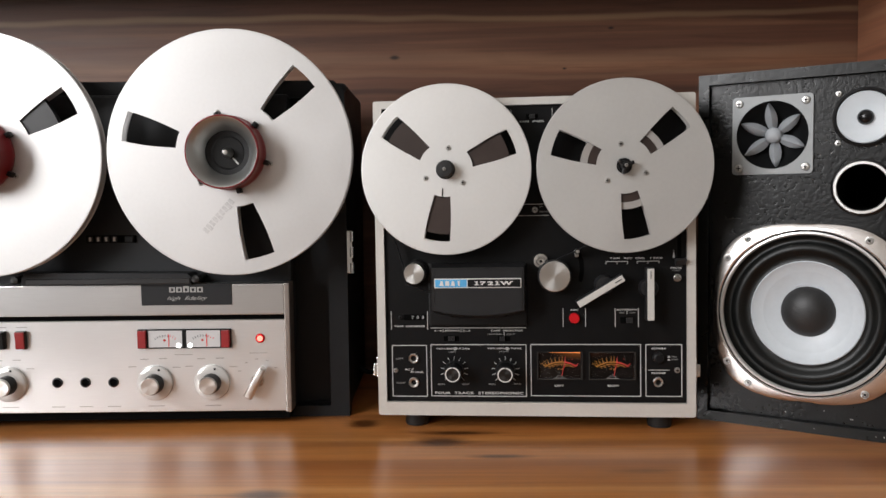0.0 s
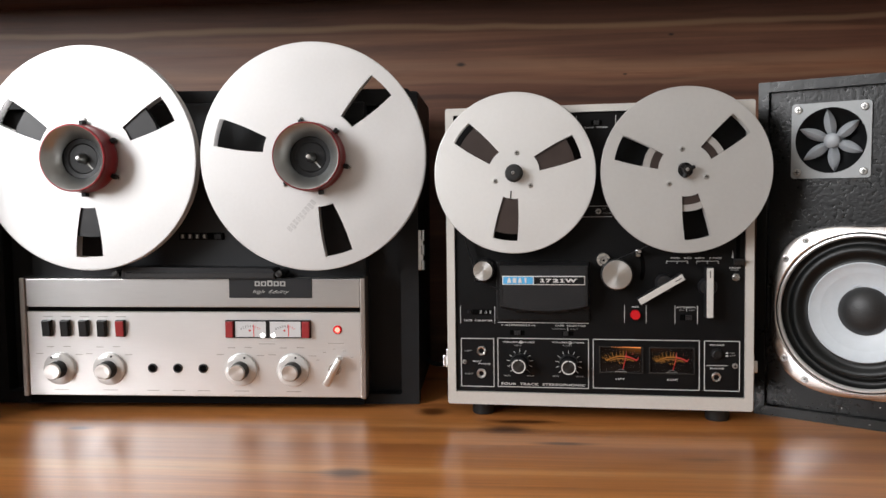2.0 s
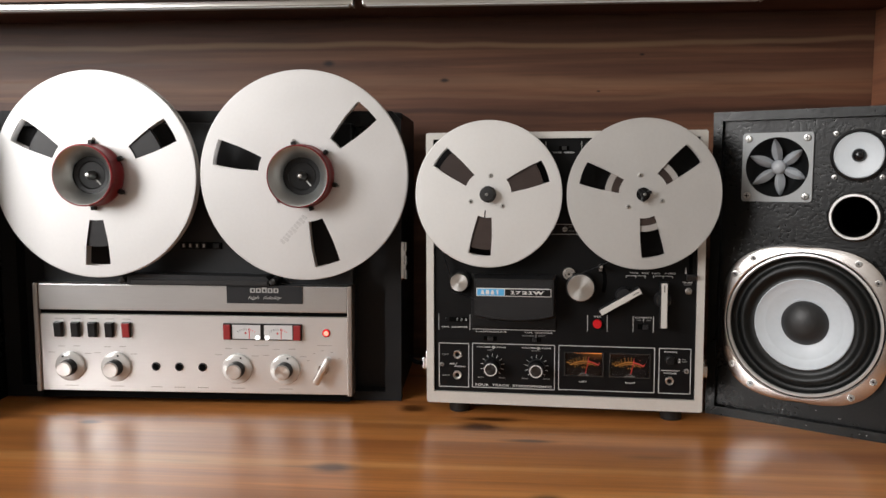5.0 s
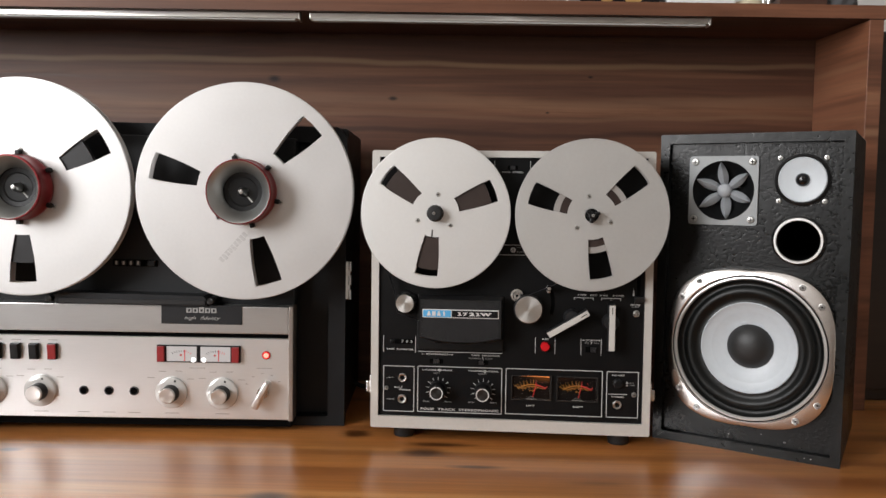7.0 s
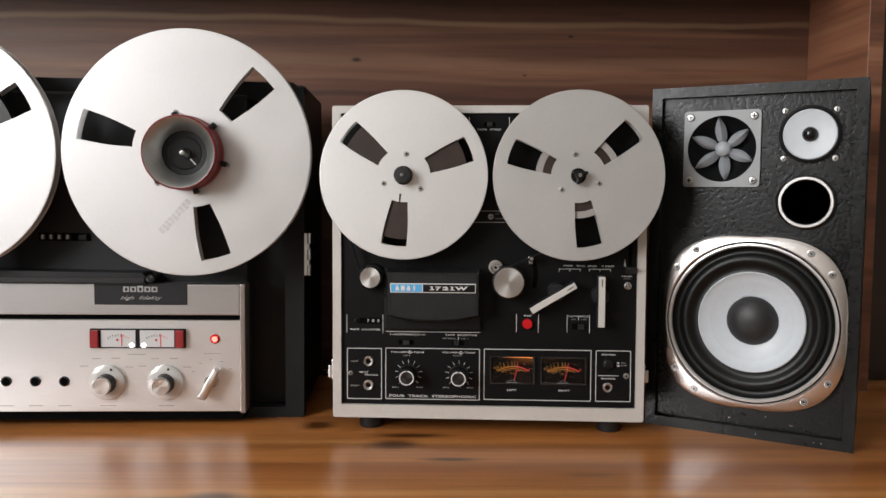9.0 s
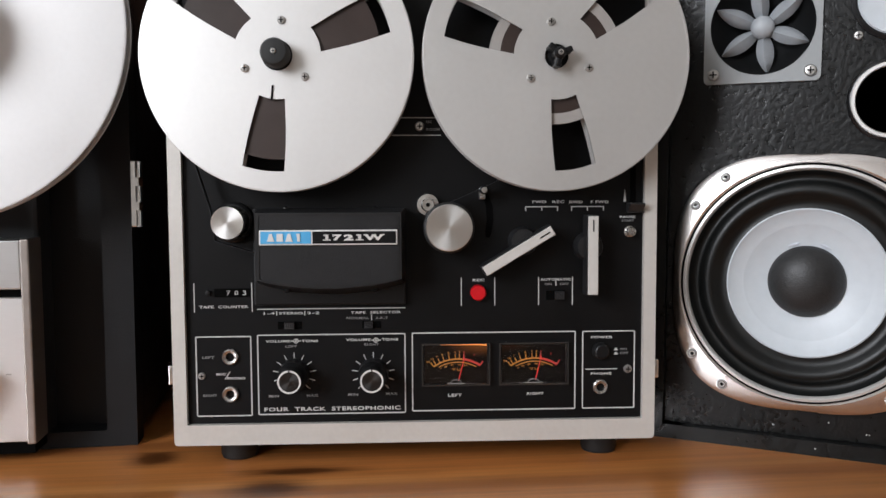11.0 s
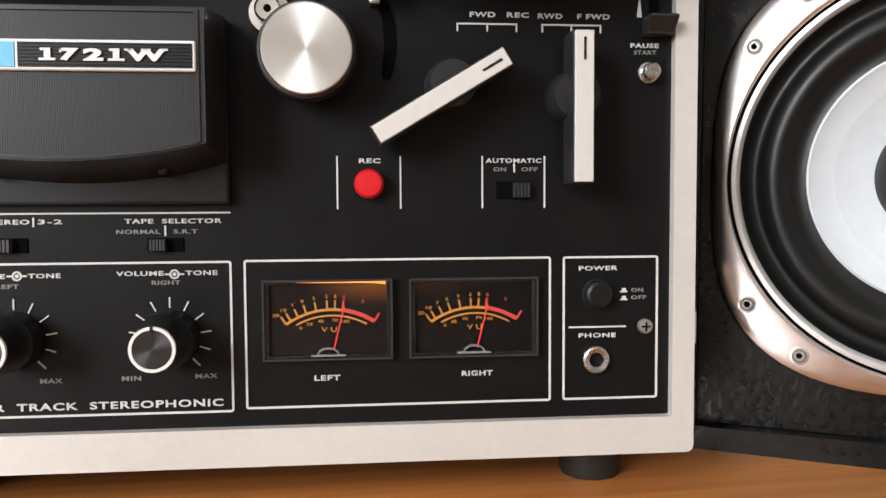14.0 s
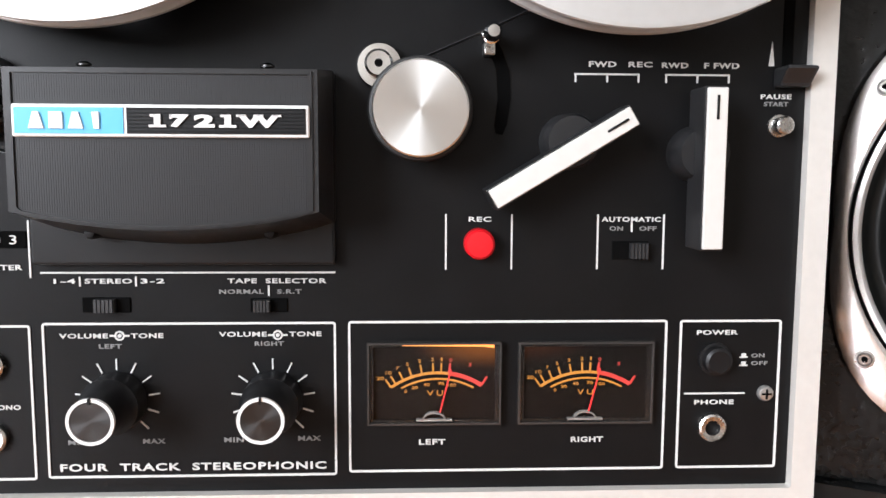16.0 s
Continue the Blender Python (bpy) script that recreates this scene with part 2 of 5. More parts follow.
GREY_PRINT = mat("grey_print", (0.23, 0.23, 0.225), 0.5, 0, 0.08, 500)
FAINT = mat("faint_grey_print", (0.42, 0.40, 0.38), 0.5, 0, 0.05, 500)
REEL = mat("satin_reel_aluminium", (0.75, 0.745, 0.73), 0.46, 0.7, 0.03, 250, bump=0.02)
REEL_GREY = mat("darker_reel_aluminium", (0.63, 0.625, 0.61), 0.46, 0.7, 0.04, 250, bump=0.02)
REEL_WHITE = mat("bright_reel_aluminium", (0.73, 0.725, 0.72), 0.46, 0.7, 0.03, 250, bump=0.02)
BRUSHED = mat("brushed_aluminium", (0.81, 0.805, 0.80), 0.36, 0.8, 0.06, 60, (0.6, 40, 40), bump=0.06)
BRUSHED_DARK = mat("brushed_aluminium_strip", (0.62, 0.615, 0.61), 0.33, 0.9, 0.08, 60, (0.6, 40, 40), bump=0.08)
CHROME = mat("chrome", (0.75, 0.75, 0.74), 0.14, 1.0, 0.04, 300)
STEEL = mat("steel", (0.55, 0.54, 0.52), 0.28, 1.0, 0.1, 500)
SPUN = spun("spun_aluminium", (0.78, 0.77, 0.75), 0.30)
DECK = mat("charcoal_deck_plate", (0.019, 0.020, 0.022), 0.5, 0, 0.12, 700, bump=0.06, spec=0.3)
CASE = mat("black_case_vinyl", (0.0095, 0.010, 0.011), 0.5, 0, 0.2, 900, bump=0.3, spec=0.25)
RED = mat("red_button", (0.58, 0.006, 0.012), 0.35, 0, 0.05, 300)
RED_ANO = mat("red_anodised_aluminium", (0.20, 0.010, 0.014), 0.33, 0.6, 0.1, 300)
FUNNEL = mat("machined_funnel", (0.46, 0.47, 0.46), 0.33, 0.9, 0.12, 120, (1, 30, 1))
TAPE = mat("brown_tape_pack", (0.036, 0.023, 0.019), 0.38, 0, 0.25, 60)
TAPE_DARK = mat("black_tape_pack", (0.014, 0.014, 0.016), 0.35, 0, 0.25, 60)
LEADER = mat("white_leader_tape", (0.34, 0.32, 0.30), 0.5, 0, 0.08, 200)
VINYL = mat("embossed_black_vinyl", (0.0028, 0.0032, 0.0032), 0.31, 0, 0.35, 240, bump=0.42, spread=0.45, spec=0.32)
VINYL_EDGE = mat("black_vinyl_edge", (0.0045, 0.0052, 0.0050), 0.34, 0, 0.4, 220, bump=0.3, spread=0.4, spec=0.34)
FRAME_MET = mat("satin_speaker_frame", (0.76, 0.73, 0.71), 0.24, 1.0, 0.03, 200)
CONE = mat("pale_grey_cone", (0.61, 0.66, 0.70), 0.42, 0, 0.05, 150)
INNER_RING = mat("bright_inner_ring", (0.74, 0.73, 0.71), 0.34, 0.55, 0.03, 200)
SURROUND = mat("rubber_surround", (0.0035, 0.0042, 0.004), 0.40, 0, 0.15, 300, spec=0.35)
DUST = mat("felt_dust_cap", (0.018, 0.018, 0.018), 0.45, 0, 0.3, 600, bump=0.3)
HORN = mat("grey_horn_plastic", (0.40, 0.425, 0.45), 0.45, 0, 0.06, 300)
HORN_DARK = mat("dark_horn_throat", (0.007, 0.0075, 0.008), 0.6, 0, 0.2, 300, spec=0.15)
HORN_PLATE = mat("grey_horn_plate", (0.29, 0.305, 0.31), 0.45, 0.1, 0.05, 300)
GREY_LIGHT = mat("light_grey_lettering", (0.45, 0.45, 0.44), 0.4, 0.2, 0.05, 300)
# near-black colour puts in the shade of holes, slots and gaps
HOLE = mat("dark_hole", (0.0025, 0.0025, 0.0025), 0.9, spec=0.05)
BLUE = mat("blue_badge", (0.10, 0.42, 0.75), 0.4, 0, 0.04, 300)
WHITE = mat("white_plastic", (0.72, 0.71, 0.69), 0.4, 0, 0.03, 300)
IVORY = mat("ivory_lever_plastic", (0.58, 0.565, 0.53), 0.4, 0, 0.04, 300)
DARK_WOOD = wood("dark_cabinet_wood", (0.012, 0.007, 0.004), (0.022, 0.013, 0.008), (0.034, 0.021, 0.013), 16, 0.45, 0.0, 6.2)
AMBER = glow("amber_meter_scale", (1.0, 0.38, 0.03), 0.55)
RED_GLOW = glow("red_meter_scale", (1.0, 0.06, 0.04), 0.6)
NEEDLE = glow("red_needle", (1.0, 0.05, 0.05), 0.45, (0.4, 0.01, 0.01))
METER_LAMP = glow("meter_lamp", (1.0, 0.28, 0.05), 1.8)
LED = glow("red_lamp", (1.0, 0.13, 0.09), 7.0)
LIT_FACE = glow("lit_white_meter_face", (1.0, 0.97, 0.96), 0.26, (0.42, 0.41, 0.40))
LIT_SPOT = glow("meter_bulb_spot", (1.0, 0.97, 0.95), 3.0, (0.8, 0.8, 0.8))
PLASTER = mat("taupe_plaster_wall", (0.44, 0.41, 0.37), 0.85, 0, 0.05, 30, bump=0.1)
PLASTER_WHITE = mat("white_plaster_wall", (0.70, 0.69, 0.67), 0.85, 0, 0.05, 30, bump=0.1)
FLOOR = wood("floor_boards", (0.12, 0.07, 0.04), (0.2, 0.12, 0.07), (0.28, 0.18, 0.1), 8, 0.4, 0.1, 5.0)
GLASS = bpy.data.materials.new("clear_glass")
GLASS.use_nodes = True
gb = GLASS.node_tree.nodes["Principled BSDF"]
gb.inputs["Transmission Weight"].default_value, gb.inputs["Roughness"].default_value, gb.inputs["IOR"].default_value = 1.0, 0.02, 1.12
gb.inputs["Base Color"].default_value = (0.95, 0.95, 0.95, 1)


# ---- mesh helpers ----
FRAMES = {}


def thing(name, m, label, category, group="", origin=None):
    """An Empty at a thing's base. Parts are written in coordinates of m, or of m moved to origin."""
    ob = new(name)
    ob.empty_display_size = 0.02
    off = Matrix.Translation(origin or (0, 0, 0))
    ob.matrix_world = m @ off
    FRAMES[ob] = off.inverted()
    return tagged(ob, label, category, group)


def part(name, bm, material, parent, label="", smooth=None):
    f = FRAMES[parent]
    bm.transform(f)
    me = bpy.data.meshes.new(name)
    bmesh.ops.recalc_face_normals(bm, faces=bm.faces)
    bm.to_mesh(me)
    bm.free()
    me.materials.append(material)
    if smooth is not None:
        me.polygons.foreach_set("use_smooth", [True] * len(me.polygons))
        me.set_sharp_from_angle(angle=radians(smooth))
    ob = new(name, me)
    ob.parent = parent
    FRAMES[ob] = f
    if label:
        ob["label"] = label
    return ob


def solid(name, bm, material, label="", category="", kind="", group="", smooth=None):
    """A thing or a piece of the setting that is one mesh, in world coordinates."""
    me = bpy.data.meshes.new(name)
    bmesh.ops.recalc_face_normals(bm, faces=bm.faces)
    bm.to_mesh(me)
    bm.free()
    me.materials.append(material)
    if smooth is not None:
        me.polygons.foreach_set("use_smooth", [True] * len(me.polygons))
        me.set_sharp_from_angle(angle=radians(smooth))
    ob = new(name, me)
    FRAMES[ob] = Matrix()
    return tagged(ob, label, category, group, kind)


def box(x0, x1, y0, y1, z0, z1, bevel=0.0, seg=2, bm=None):
    t = bmesh.new()
    bmesh.ops.create_cube(t, size=1, matrix=Matrix.Translation(((x0 + x1) / 2, (y0 + y1) / 2, (z0 + z1) / 2)) @ Matrix.Diagonal((abs(x1 - x0), abs(y1 - y0), abs(z1 - z0), 1)))
    if bevel:
        bmesh.ops.bevel(t, geom=t.edges[:], offset=bevel, segments=seg, affect="EDGES", profile=0.6)
    if bm is None:
        return t
    join(bm, t)
    return bm


def join(bm, t):
    me = bpy.data.meshes.new("tmp")
    t.to_mesh(me)
    t.free()
    bm.from_mesh(me)
    bpy.data.meshes.remove(me)
    return bm


def lathe(profile, cx=0.0, cy=0.0, cz=0.0, seg=48, bm=None):
    """Turns (radius, forward) pairs about the axis that points towards -y."""
    bm = bm or bmesh.new()
    rings = []
    for r, f in profile:
        if r <= 1e-6:
            rings.append([bm.verts.new((cx, cy - f, cz))])
        else:
            rings.append([bm.verts.new((cx + r * math.cos(2 * math.pi * i / seg), cy - f, cz + r * math.sin(2 * math.pi * i / seg))) for i in range(seg)])
    for a, b in zip(rings, rings[1:]):
        for i in range(seg):
            j = (i + 1) % seg
            q = [a[i % len(a)], a[j % len(a)], b[j % len(b)], b[i % len(b)]]
            q = list(dict.fromkeys(q))
            if len(q) > 2:
                bm.faces.new(q)
    return bm


def prism(outline, y0, y1, holes=(), bm=None):
    """A flat plate of an (x, z) outline with holes, from y0 to y1."""
    t = bmesh.new()
    edges = []
    for loop in (outline, *holes):
        vs = [t.verts.new((x, y0, z)) for x, z in loop]
        edges += [t.edges.new((vs[i], vs[(i + 1) % len(vs)])) for i in range(len(vs))]
    bmesh.ops.triangle_fill(t, use_beauty=True, edges=edges)
    out = bmesh.ops.extrude_face_region(t, geom=t.faces[:])
    bmesh.ops.translate(t, verts=[v for v in out["geom"] if isinstance(v, bmesh.types.BMVert)], vec=(0, y1 - y0, 0))
    if bm is None:
        return t
    return join(bm, t)


def rrect(x0, x1, z0, z1, r, n=5):
    pts = []
    for cx, cz, a in ((x1 - r, z1 - r, 0), (x0 + r, z1 - r, 90), (x0 + r, z0 + r, 180), (x1 - r, z0 + r, 270)):
        pts += [(cx + r * math.cos(radians(a + 90 * i / n)), cz + r * math.sin(radians(a + 90 * i / n))) for i in range(n + 1)]
    return pts


def circle(cx, cz, r, n=32):
    return [(cx + r * math.cos(2 * math.pi * i / n), cz + r * math.sin(2 * math.pi * i / n)) for i in range(n)]


def bar(x0, z0, x1, z1, w, y0, y1, bm=None):
    """A straight raised line from one point to another on a plate."""
    d = Vector((x1 - x0, z1 - z0)).normalized()
    n = Vector((-d.y, d.x)) * w / 2
    return prism([(x0 + n.x, z0 + n.y), (x1 + n.x, z1 + n.y), (x1 - n.x, z1 - n.y), (x0 - n.x, z0 - n.y)], y0, y1, bm=bm)


def lettering(text, x0, x1, z, height, y, material, parent, depth=0.0003, shear=0.0, name="lettering", bold=0.0, spacing=1.0):
    """Printed words from x0 to x1, with their middle at height z, on the plane y."""
    cu = bpy.data.curves.new("text", "FONT")
    cu.body, cu.extrude, cu.resolution_u, cu.shear, cu.offset, cu.space_character = text, 0.02, 3, shear, bold, spacing
    ob = bpy.data.objects.new("text", cu)
    scene.collection.objects.link(ob)
    bpy.context.view_layer.update()
    me = bpy.data.meshes.new_from_object(ob.evaluated_get(bpy.context.evaluated_depsgraph_get()))
    bpy.data.objects.remove(ob)
    bm = bmesh.new()
    bm.from_mesh(me)
    bpy.data.meshes.remove(me)
    xs, ys = [v.co.x for v in bm.verts], [v.co.y for v in bm.verts]
    sx, sz = (x1 - x0) / (max(xs) - min(xs)), height / (max(ys) - min(ys))
    mx, my = min(xs), (min(ys) + max(ys)) / 2
    for v in bm.verts:
        v.co = Vector((x0 + (v.co.x - mx) * sx, y - depth * (0.5 + v.co.z / 0.04), z + (v.co.y - my) * sz))
    return part(name, bm, material, parent)


def outline_frame(x0, x1, z0, z1, r, w, y, material, parent, name="printed_frame"):
    return part(name, prism(rrect(x0, x1, z0, z1, r), y - 0.0003, y + 0.0003, [rrect(x0 + w, x1 - w, z0 + w, z1 - w, max(r - w, 0.0002))]), material, parent)


def screw(cx, cy, cz, r, parent, material=None, name="screw"):
    """A cross-head screw facing -y."""
    bm = lathe([(r, 0), (r, r * 0.35), (r * 0.8, r * 0.6), (0, r * 0.7)], cx, cy, cz, 20)
    ob = part(name, bm, material or SCREW, parent, smooth=40)
    x = box(cx - r * 0.6, cx + r * 0.6, cy - r * 0.78, cy - r * 0.55, cz - r * 0.11, cz + r * 0.11)
    box(cx - r * 0.11, cx + r * 0.11, cy - r * 0.78, cy - r * 0.55, cz - r * 0.6, cz + r * 0.6, bm=x)
    part("slot", x, HOLE, ob)
    return ob


def upright(profile, cx, cy, seg=24):
    """Turns (radius, z) pairs about an upright axis."""
    bm = lathe([(r, -z) for r, z in profile], seg=seg)
    bm.transform(Matrix.Translation((cx, cy, 0)) @ Matrix.Rotation(radians(90), 4, "X"))
    return bm


# ---- the setting ----
EAST, SOUTH, NORTH, FLOORZ, CEIL = 2.3, -3.3, 0.62, -0.72, 2.4
solid("floor", box(WEST - 0.1, EAST + 0.1, SOUTH - 0.1, NORTH + 0.1, FLOORZ - 0.05, FLOORZ), FLOOR, kind="structure")
solid("ceiling", box(WEST - 0.1, EAST + 0.1, SOUTH - 0.1, NORTH + 0.1, CEIL, CEIL + 0.05), PLASTER_WHITE, kind="structure")
solid("wall_north", box(WEST - 0.1, EAST + 0.1, NORTH, NORTH + 0.1, FLOORZ, CEIL), PLASTER_WHITE, kind="structure")
solid("wall_south", box(WEST - 0.1, EAST + 0.1, SOUTH - 0.1, SOUTH, FLOORZ, CEIL), PLASTER, kind="structure")
solid("wall_east", box(EAST, EAST + 0.1, SOUTH, NORTH, FLOORZ, CEIL), PLASTER, kind="structure")


def across(outline, x0, x1, holes=()):
    """A plate of a (y, z) outline with holes, from x0 to x1."""
    bm = prism(outline, x0, x1, holes)
    for v in bm.verts:
        v.co = Vector((v.co.y, v.co.x, v.co.z))
    return bm


def yz(y0, y1, z0, z1):
    return [(y0, z0), (y1, z0), (y1, z1), (y0, z1)]


solid("wall_west", across(yz(SOUTH, NORTH, FLOORZ, CEIL), WEST - 0.1, WEST, [yz(*WIN)]), PLASTER, kind="structure")
solid("window_1", across(yz(*WIN), WEST - 0.08, WEST - 0.03, [yz(WIN[0] + 0.05, -2.03, WIN[2] + 0.05, WIN[3] - 0.05), yz(-1.97, WIN[1] - 0.05, WIN[2] + 0.05, WIN[3] - 0.05)]), WHITE, kind="structure")

# the shelf box is turned a little against the black-fronted deck
BX = pose(-0.010, 0.303, 0, 0, 0, 6)
TB = pose(-0.010, 0.2986, 0, 0, 0, 3.25)  # the sideboard below them is turned less
top = thing("sideboard", TB, "varnished orange-brown pine sideboard with a worn rounded front edge", "sideboard", origin=(0.0, 0.0, -0.72))
bm = box(-1.35, 1.25, -0.594, 0.15, TABLE - 0.017, TABLE)
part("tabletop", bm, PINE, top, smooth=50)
bm = bmesh.new()  # worn lipping along the front, its upper edge chipped
rows, n = [], 650
for i in range(n + 1):
    x = -1.35 + 2.6 * i / n
    chip = max(0.0, noise.noise(Vector((x * 60, 0.3, 0))) - 0.25) * 0.006 + 0.0004 * noise.noise(Vector((x * 9, 2.0, 0)))
    c = 0.0030 + chip
    rows.append([bm.verts.new((x, y, z)) for y, z in ((-0.5938, TABLE), (-0.602 + c, TABLE + 0.0001), (-0.602 + c * 0.35, TABLE - c * 0.3), (-0.602, TABLE - c), (-0.602, TABLE - 0.0155), (-0.6005, TABLE - 0.017), (-0.5938, TABLE - 0.017))])
for a, b in zip(rows, rows[1:]):
    for i in range(7):
        bm.faces.new((a[i], a[(i + 1) % 7], b[(i + 1) % 7], b[i]))
part("lipping", bm, PINE_EDGE, top, "worn front edge, painted paler for its highlight", smooth=35)
part("carcass", box(-1.32, 1.22, -0.572, 0.14, -0.72, TABLE - 0.0175), WALNUT_EDGE, top, "dark carcass under the top")

# open shelf box of walnut veneer behind the machines
SIDE, FRONT, UNDER, THICK = 0.6745, -0.157, 0.5600, 0.0190
shelf = thing("shelf_box", BX, "dark walnut veneered open shelf box standing on the sideboard", "shelf", origin=(0, 0, TABLE))
part("back_panel", box(-1.1, SIDE + 0.02, 0, 0.012, TABLE, UNDER + THICK), WALNUT, shelf)
part("side_panel", box(SIDE, SIDE + 0.020, FRONT + 0.0015, -0.0005, TABLE, UNDER - 0.0005, 0.0008, 1), WALNUT_SIDE, shelf)
part("side_panel", box(-1.12, -1.1, FRONT + 0.0015, -0.0005, TABLE, UNDER - 0.0005, 0.0008, 1), WALNUT_SIDE, shelf)
part("top_panel", box(-1.12, SIDE + 0.024, FRONT, -0.0005, UNDER, UNDER + THICK, 0.0012, 2), WALNUT, shelf)
part("edge_band", box(-1.12, SIDE + 0.024, FRONT - 0.0009, FRONT - 0.0001, UNDER + 0.0004, UNDER + THICK - 0.0004), WALNUT_WARM, shelf, "reddish walnut edge band")
part("edge_band", box(SIDE + 0.0004, SIDE + 0.0196, FRONT + 0.0006, FRONT + 0.0014, TABLE, UNDER - 0.0006), WALNUT_WARM, shelf, "reddish walnut edge band")
for x0, x1 in ((-0.98, -0.126), (-0.110, 0.451)):
    st = thing("light_strip", BX, "aluminium strip light profile under the shelf, switched off", "strip light", "strip lights", origin=(x0, FRONT + 0.02, UNDER))
    part("profile", box(x0, x1, FRONT + 0.010, FRONT + 0.027, UNDER - 0.0085, UNDER, 0.001, 2), SPUN, st)
    part("diffuser", box(x0 + 0.004, x1 - 0.004, FRONT + 0.012, FRONT + 0.025, UNDER - 0.0105, UNDER - 0.0085, 0.0008, 1), WHITE, st, "frosted white diffuser")
    part("end_cap", box(x1, x1 + 0.003, FRONT + 0.009, FRONT + 0.028, UNDER - 0.0105, UNDER, 0.0008, 1), SPUN, st)


# ---- tape reels ----
def window_hole(a, R, ri, ro, wi, wo, n=6):
    """A tapering window in a reel flange, its sides slightly bowed."""
    pts = []
    for i in range(n + 1):
        f = -1 + 2 * i / n
        w = wi * f
        pts.append((math.sqrt(max(ri * ri - w * w, 0)), w))
    for i in range(1, 5):
        f = i / 5
        pts.append((ri + (ro - ri) * f, wi + (wo - wi) * f + 0.012 * math.sin(math.pi * f)))
    for i in range(n + 1):
        w = wo * (1 - 2 * i / n)
        pts.append((math.sqrt(max(ro * ro - w * w, 0)), w))
    for i in range(1, 5):
        f = 1 - i / 5
        pts.append((ri + (ro - ri) * f, -(wi + (wo - wi) * f + 0.012 * math.sin(math.pi * f))))
    c, s = math.cos(radians(a)), math.sin(radians(a))
    return [((u * c - v * s) * R, (u * s + v * c) * R) for u, v in pts]


def tape_reel(m, R, turn, ri, ro, wi, wo, gap, material, packs, label, screw_r, hub_r):
    ob = thing("tape_reel", m, label, "tape reel", "tape reels")
    holes = [window_hole(turn + 120 * k, R, ri, ro, wi, wo) for k in range(3)]
    t = 0.0012
    for name, y in (("front_flange", 0.0), ("back_flange", gap)):
        part(name, prism(circle(0, 0, R, 128), y, y + t, holes + [circle(0, 0, hub_r * 0.8, 24)]), material, ob)
        part("rim", lathe([(R, -t - 0.0002), (R + 0.0004, -t * 0.5), (R, 0.0002), (R - 0.0012, 0.0003), (R - 0.0012, -t - 0.0003), (R, -t - 0.0002)], 0, y, 0, 128), material, ob, smooth=50)
    part("core", lathe([(R * ri * 0.93, -t - 0.0002), (R * ri * 0.93, -gap + 0.0002), (hub_r, -gap + 0.0002), (hub_r, -t - 0.0002), (R * ri * 0.93, -t - 0.0002)], 0, 0, 0, 64), WHITE, ob)
    for name, r0, r1, mt in packs:
        part(name, lathe([(r0 * R, -t - 0.0016), (r1 * R, -t - 0.0016), (r1 * R, -gap + 0.0008), (r0 * R, -gap + 0.0008), (r0 * R, -t - 0.0016)], 0, 0, 0, 96), mt, ob, smooth=40)
    for k in range(3):
        a = radians(turn + 60 + 120 * k)
        screw(screw_r * R * math.cos(a), 0.0, screw_r * R * math.sin(a), R * 0.03 if R < 0.1 else R * 0.02, ob)
    return ob


# ---- black-fronted tape deck ----
AX0, AX1, AZ0, AZ1 = 0.011, 0.3514, 0.0206, 0.363
DK = pose(0, 0, 0.02, -1.5) @ Matrix.Translation((0, 0, -0.02))  # it leans back a little
deck = thing("tape_deck", DK, "black-fronted reel-to-reel tape deck in a silver frame, two small reels", "tape deck", origin=(0.181, 0.1, TABLE))
part("front_frame", prism(rrect(AX0, AX1, AZ0, AZ1, 0.0028), -0.004, 0.016, [rrect(0.0202, 0.3425, 0.0351, 0.355, 0.001)]), SILVER, deck, "silver painted front frame")
part("cabinet", box(AX0 + 0.003, AX1 - 0.003, 0.0165, 0.20, AZ0 + 0.003, AZ1 - 0.003, 0.003), BLACK, deck, "black cabinet body")
face = part("front_panel", box(0.0203, 0.3424, 0.0, 0.012, 0.0352, 0.3549), PANEL, deck, "black anodised front panel")
for x in (0.049, 0.319):
    for y in (0.03, 0.17):
        low = TABLE + (0.0008 if y < 0.1 else 0.0046)
        part("foot", upright([(0, low), (0.0125, low), (0.0135, low + 0.003), (0.0135, AZ0 + 0.003), (0, AZ0 + 0.003)], x, y), RUBBER, deck, smooth=40)
Y = -0.0002  # print lies just on the panel
for x0, x1, z0, z1 in ((0.0261, 0.0650, 0.0403, 0.0974), (0.0690, 0.1733, 0.0408, 0.0982), (0.1777, 0.2949, 0.0417, 0.0984), (0.2996, 0.3378, 0.0418, 0.0983)):
    outline_frame(x0, x1, z0, z1, 0.0012, 0.0008, Y, PRINT, face)


def line(x0, z0, x1, z1, w=0.0006, material=None):
    return part("printed_line", bar(x0, z0, x1, z1, w, Y - 0.0003, Y + 0.0003), material or PRINT, face)


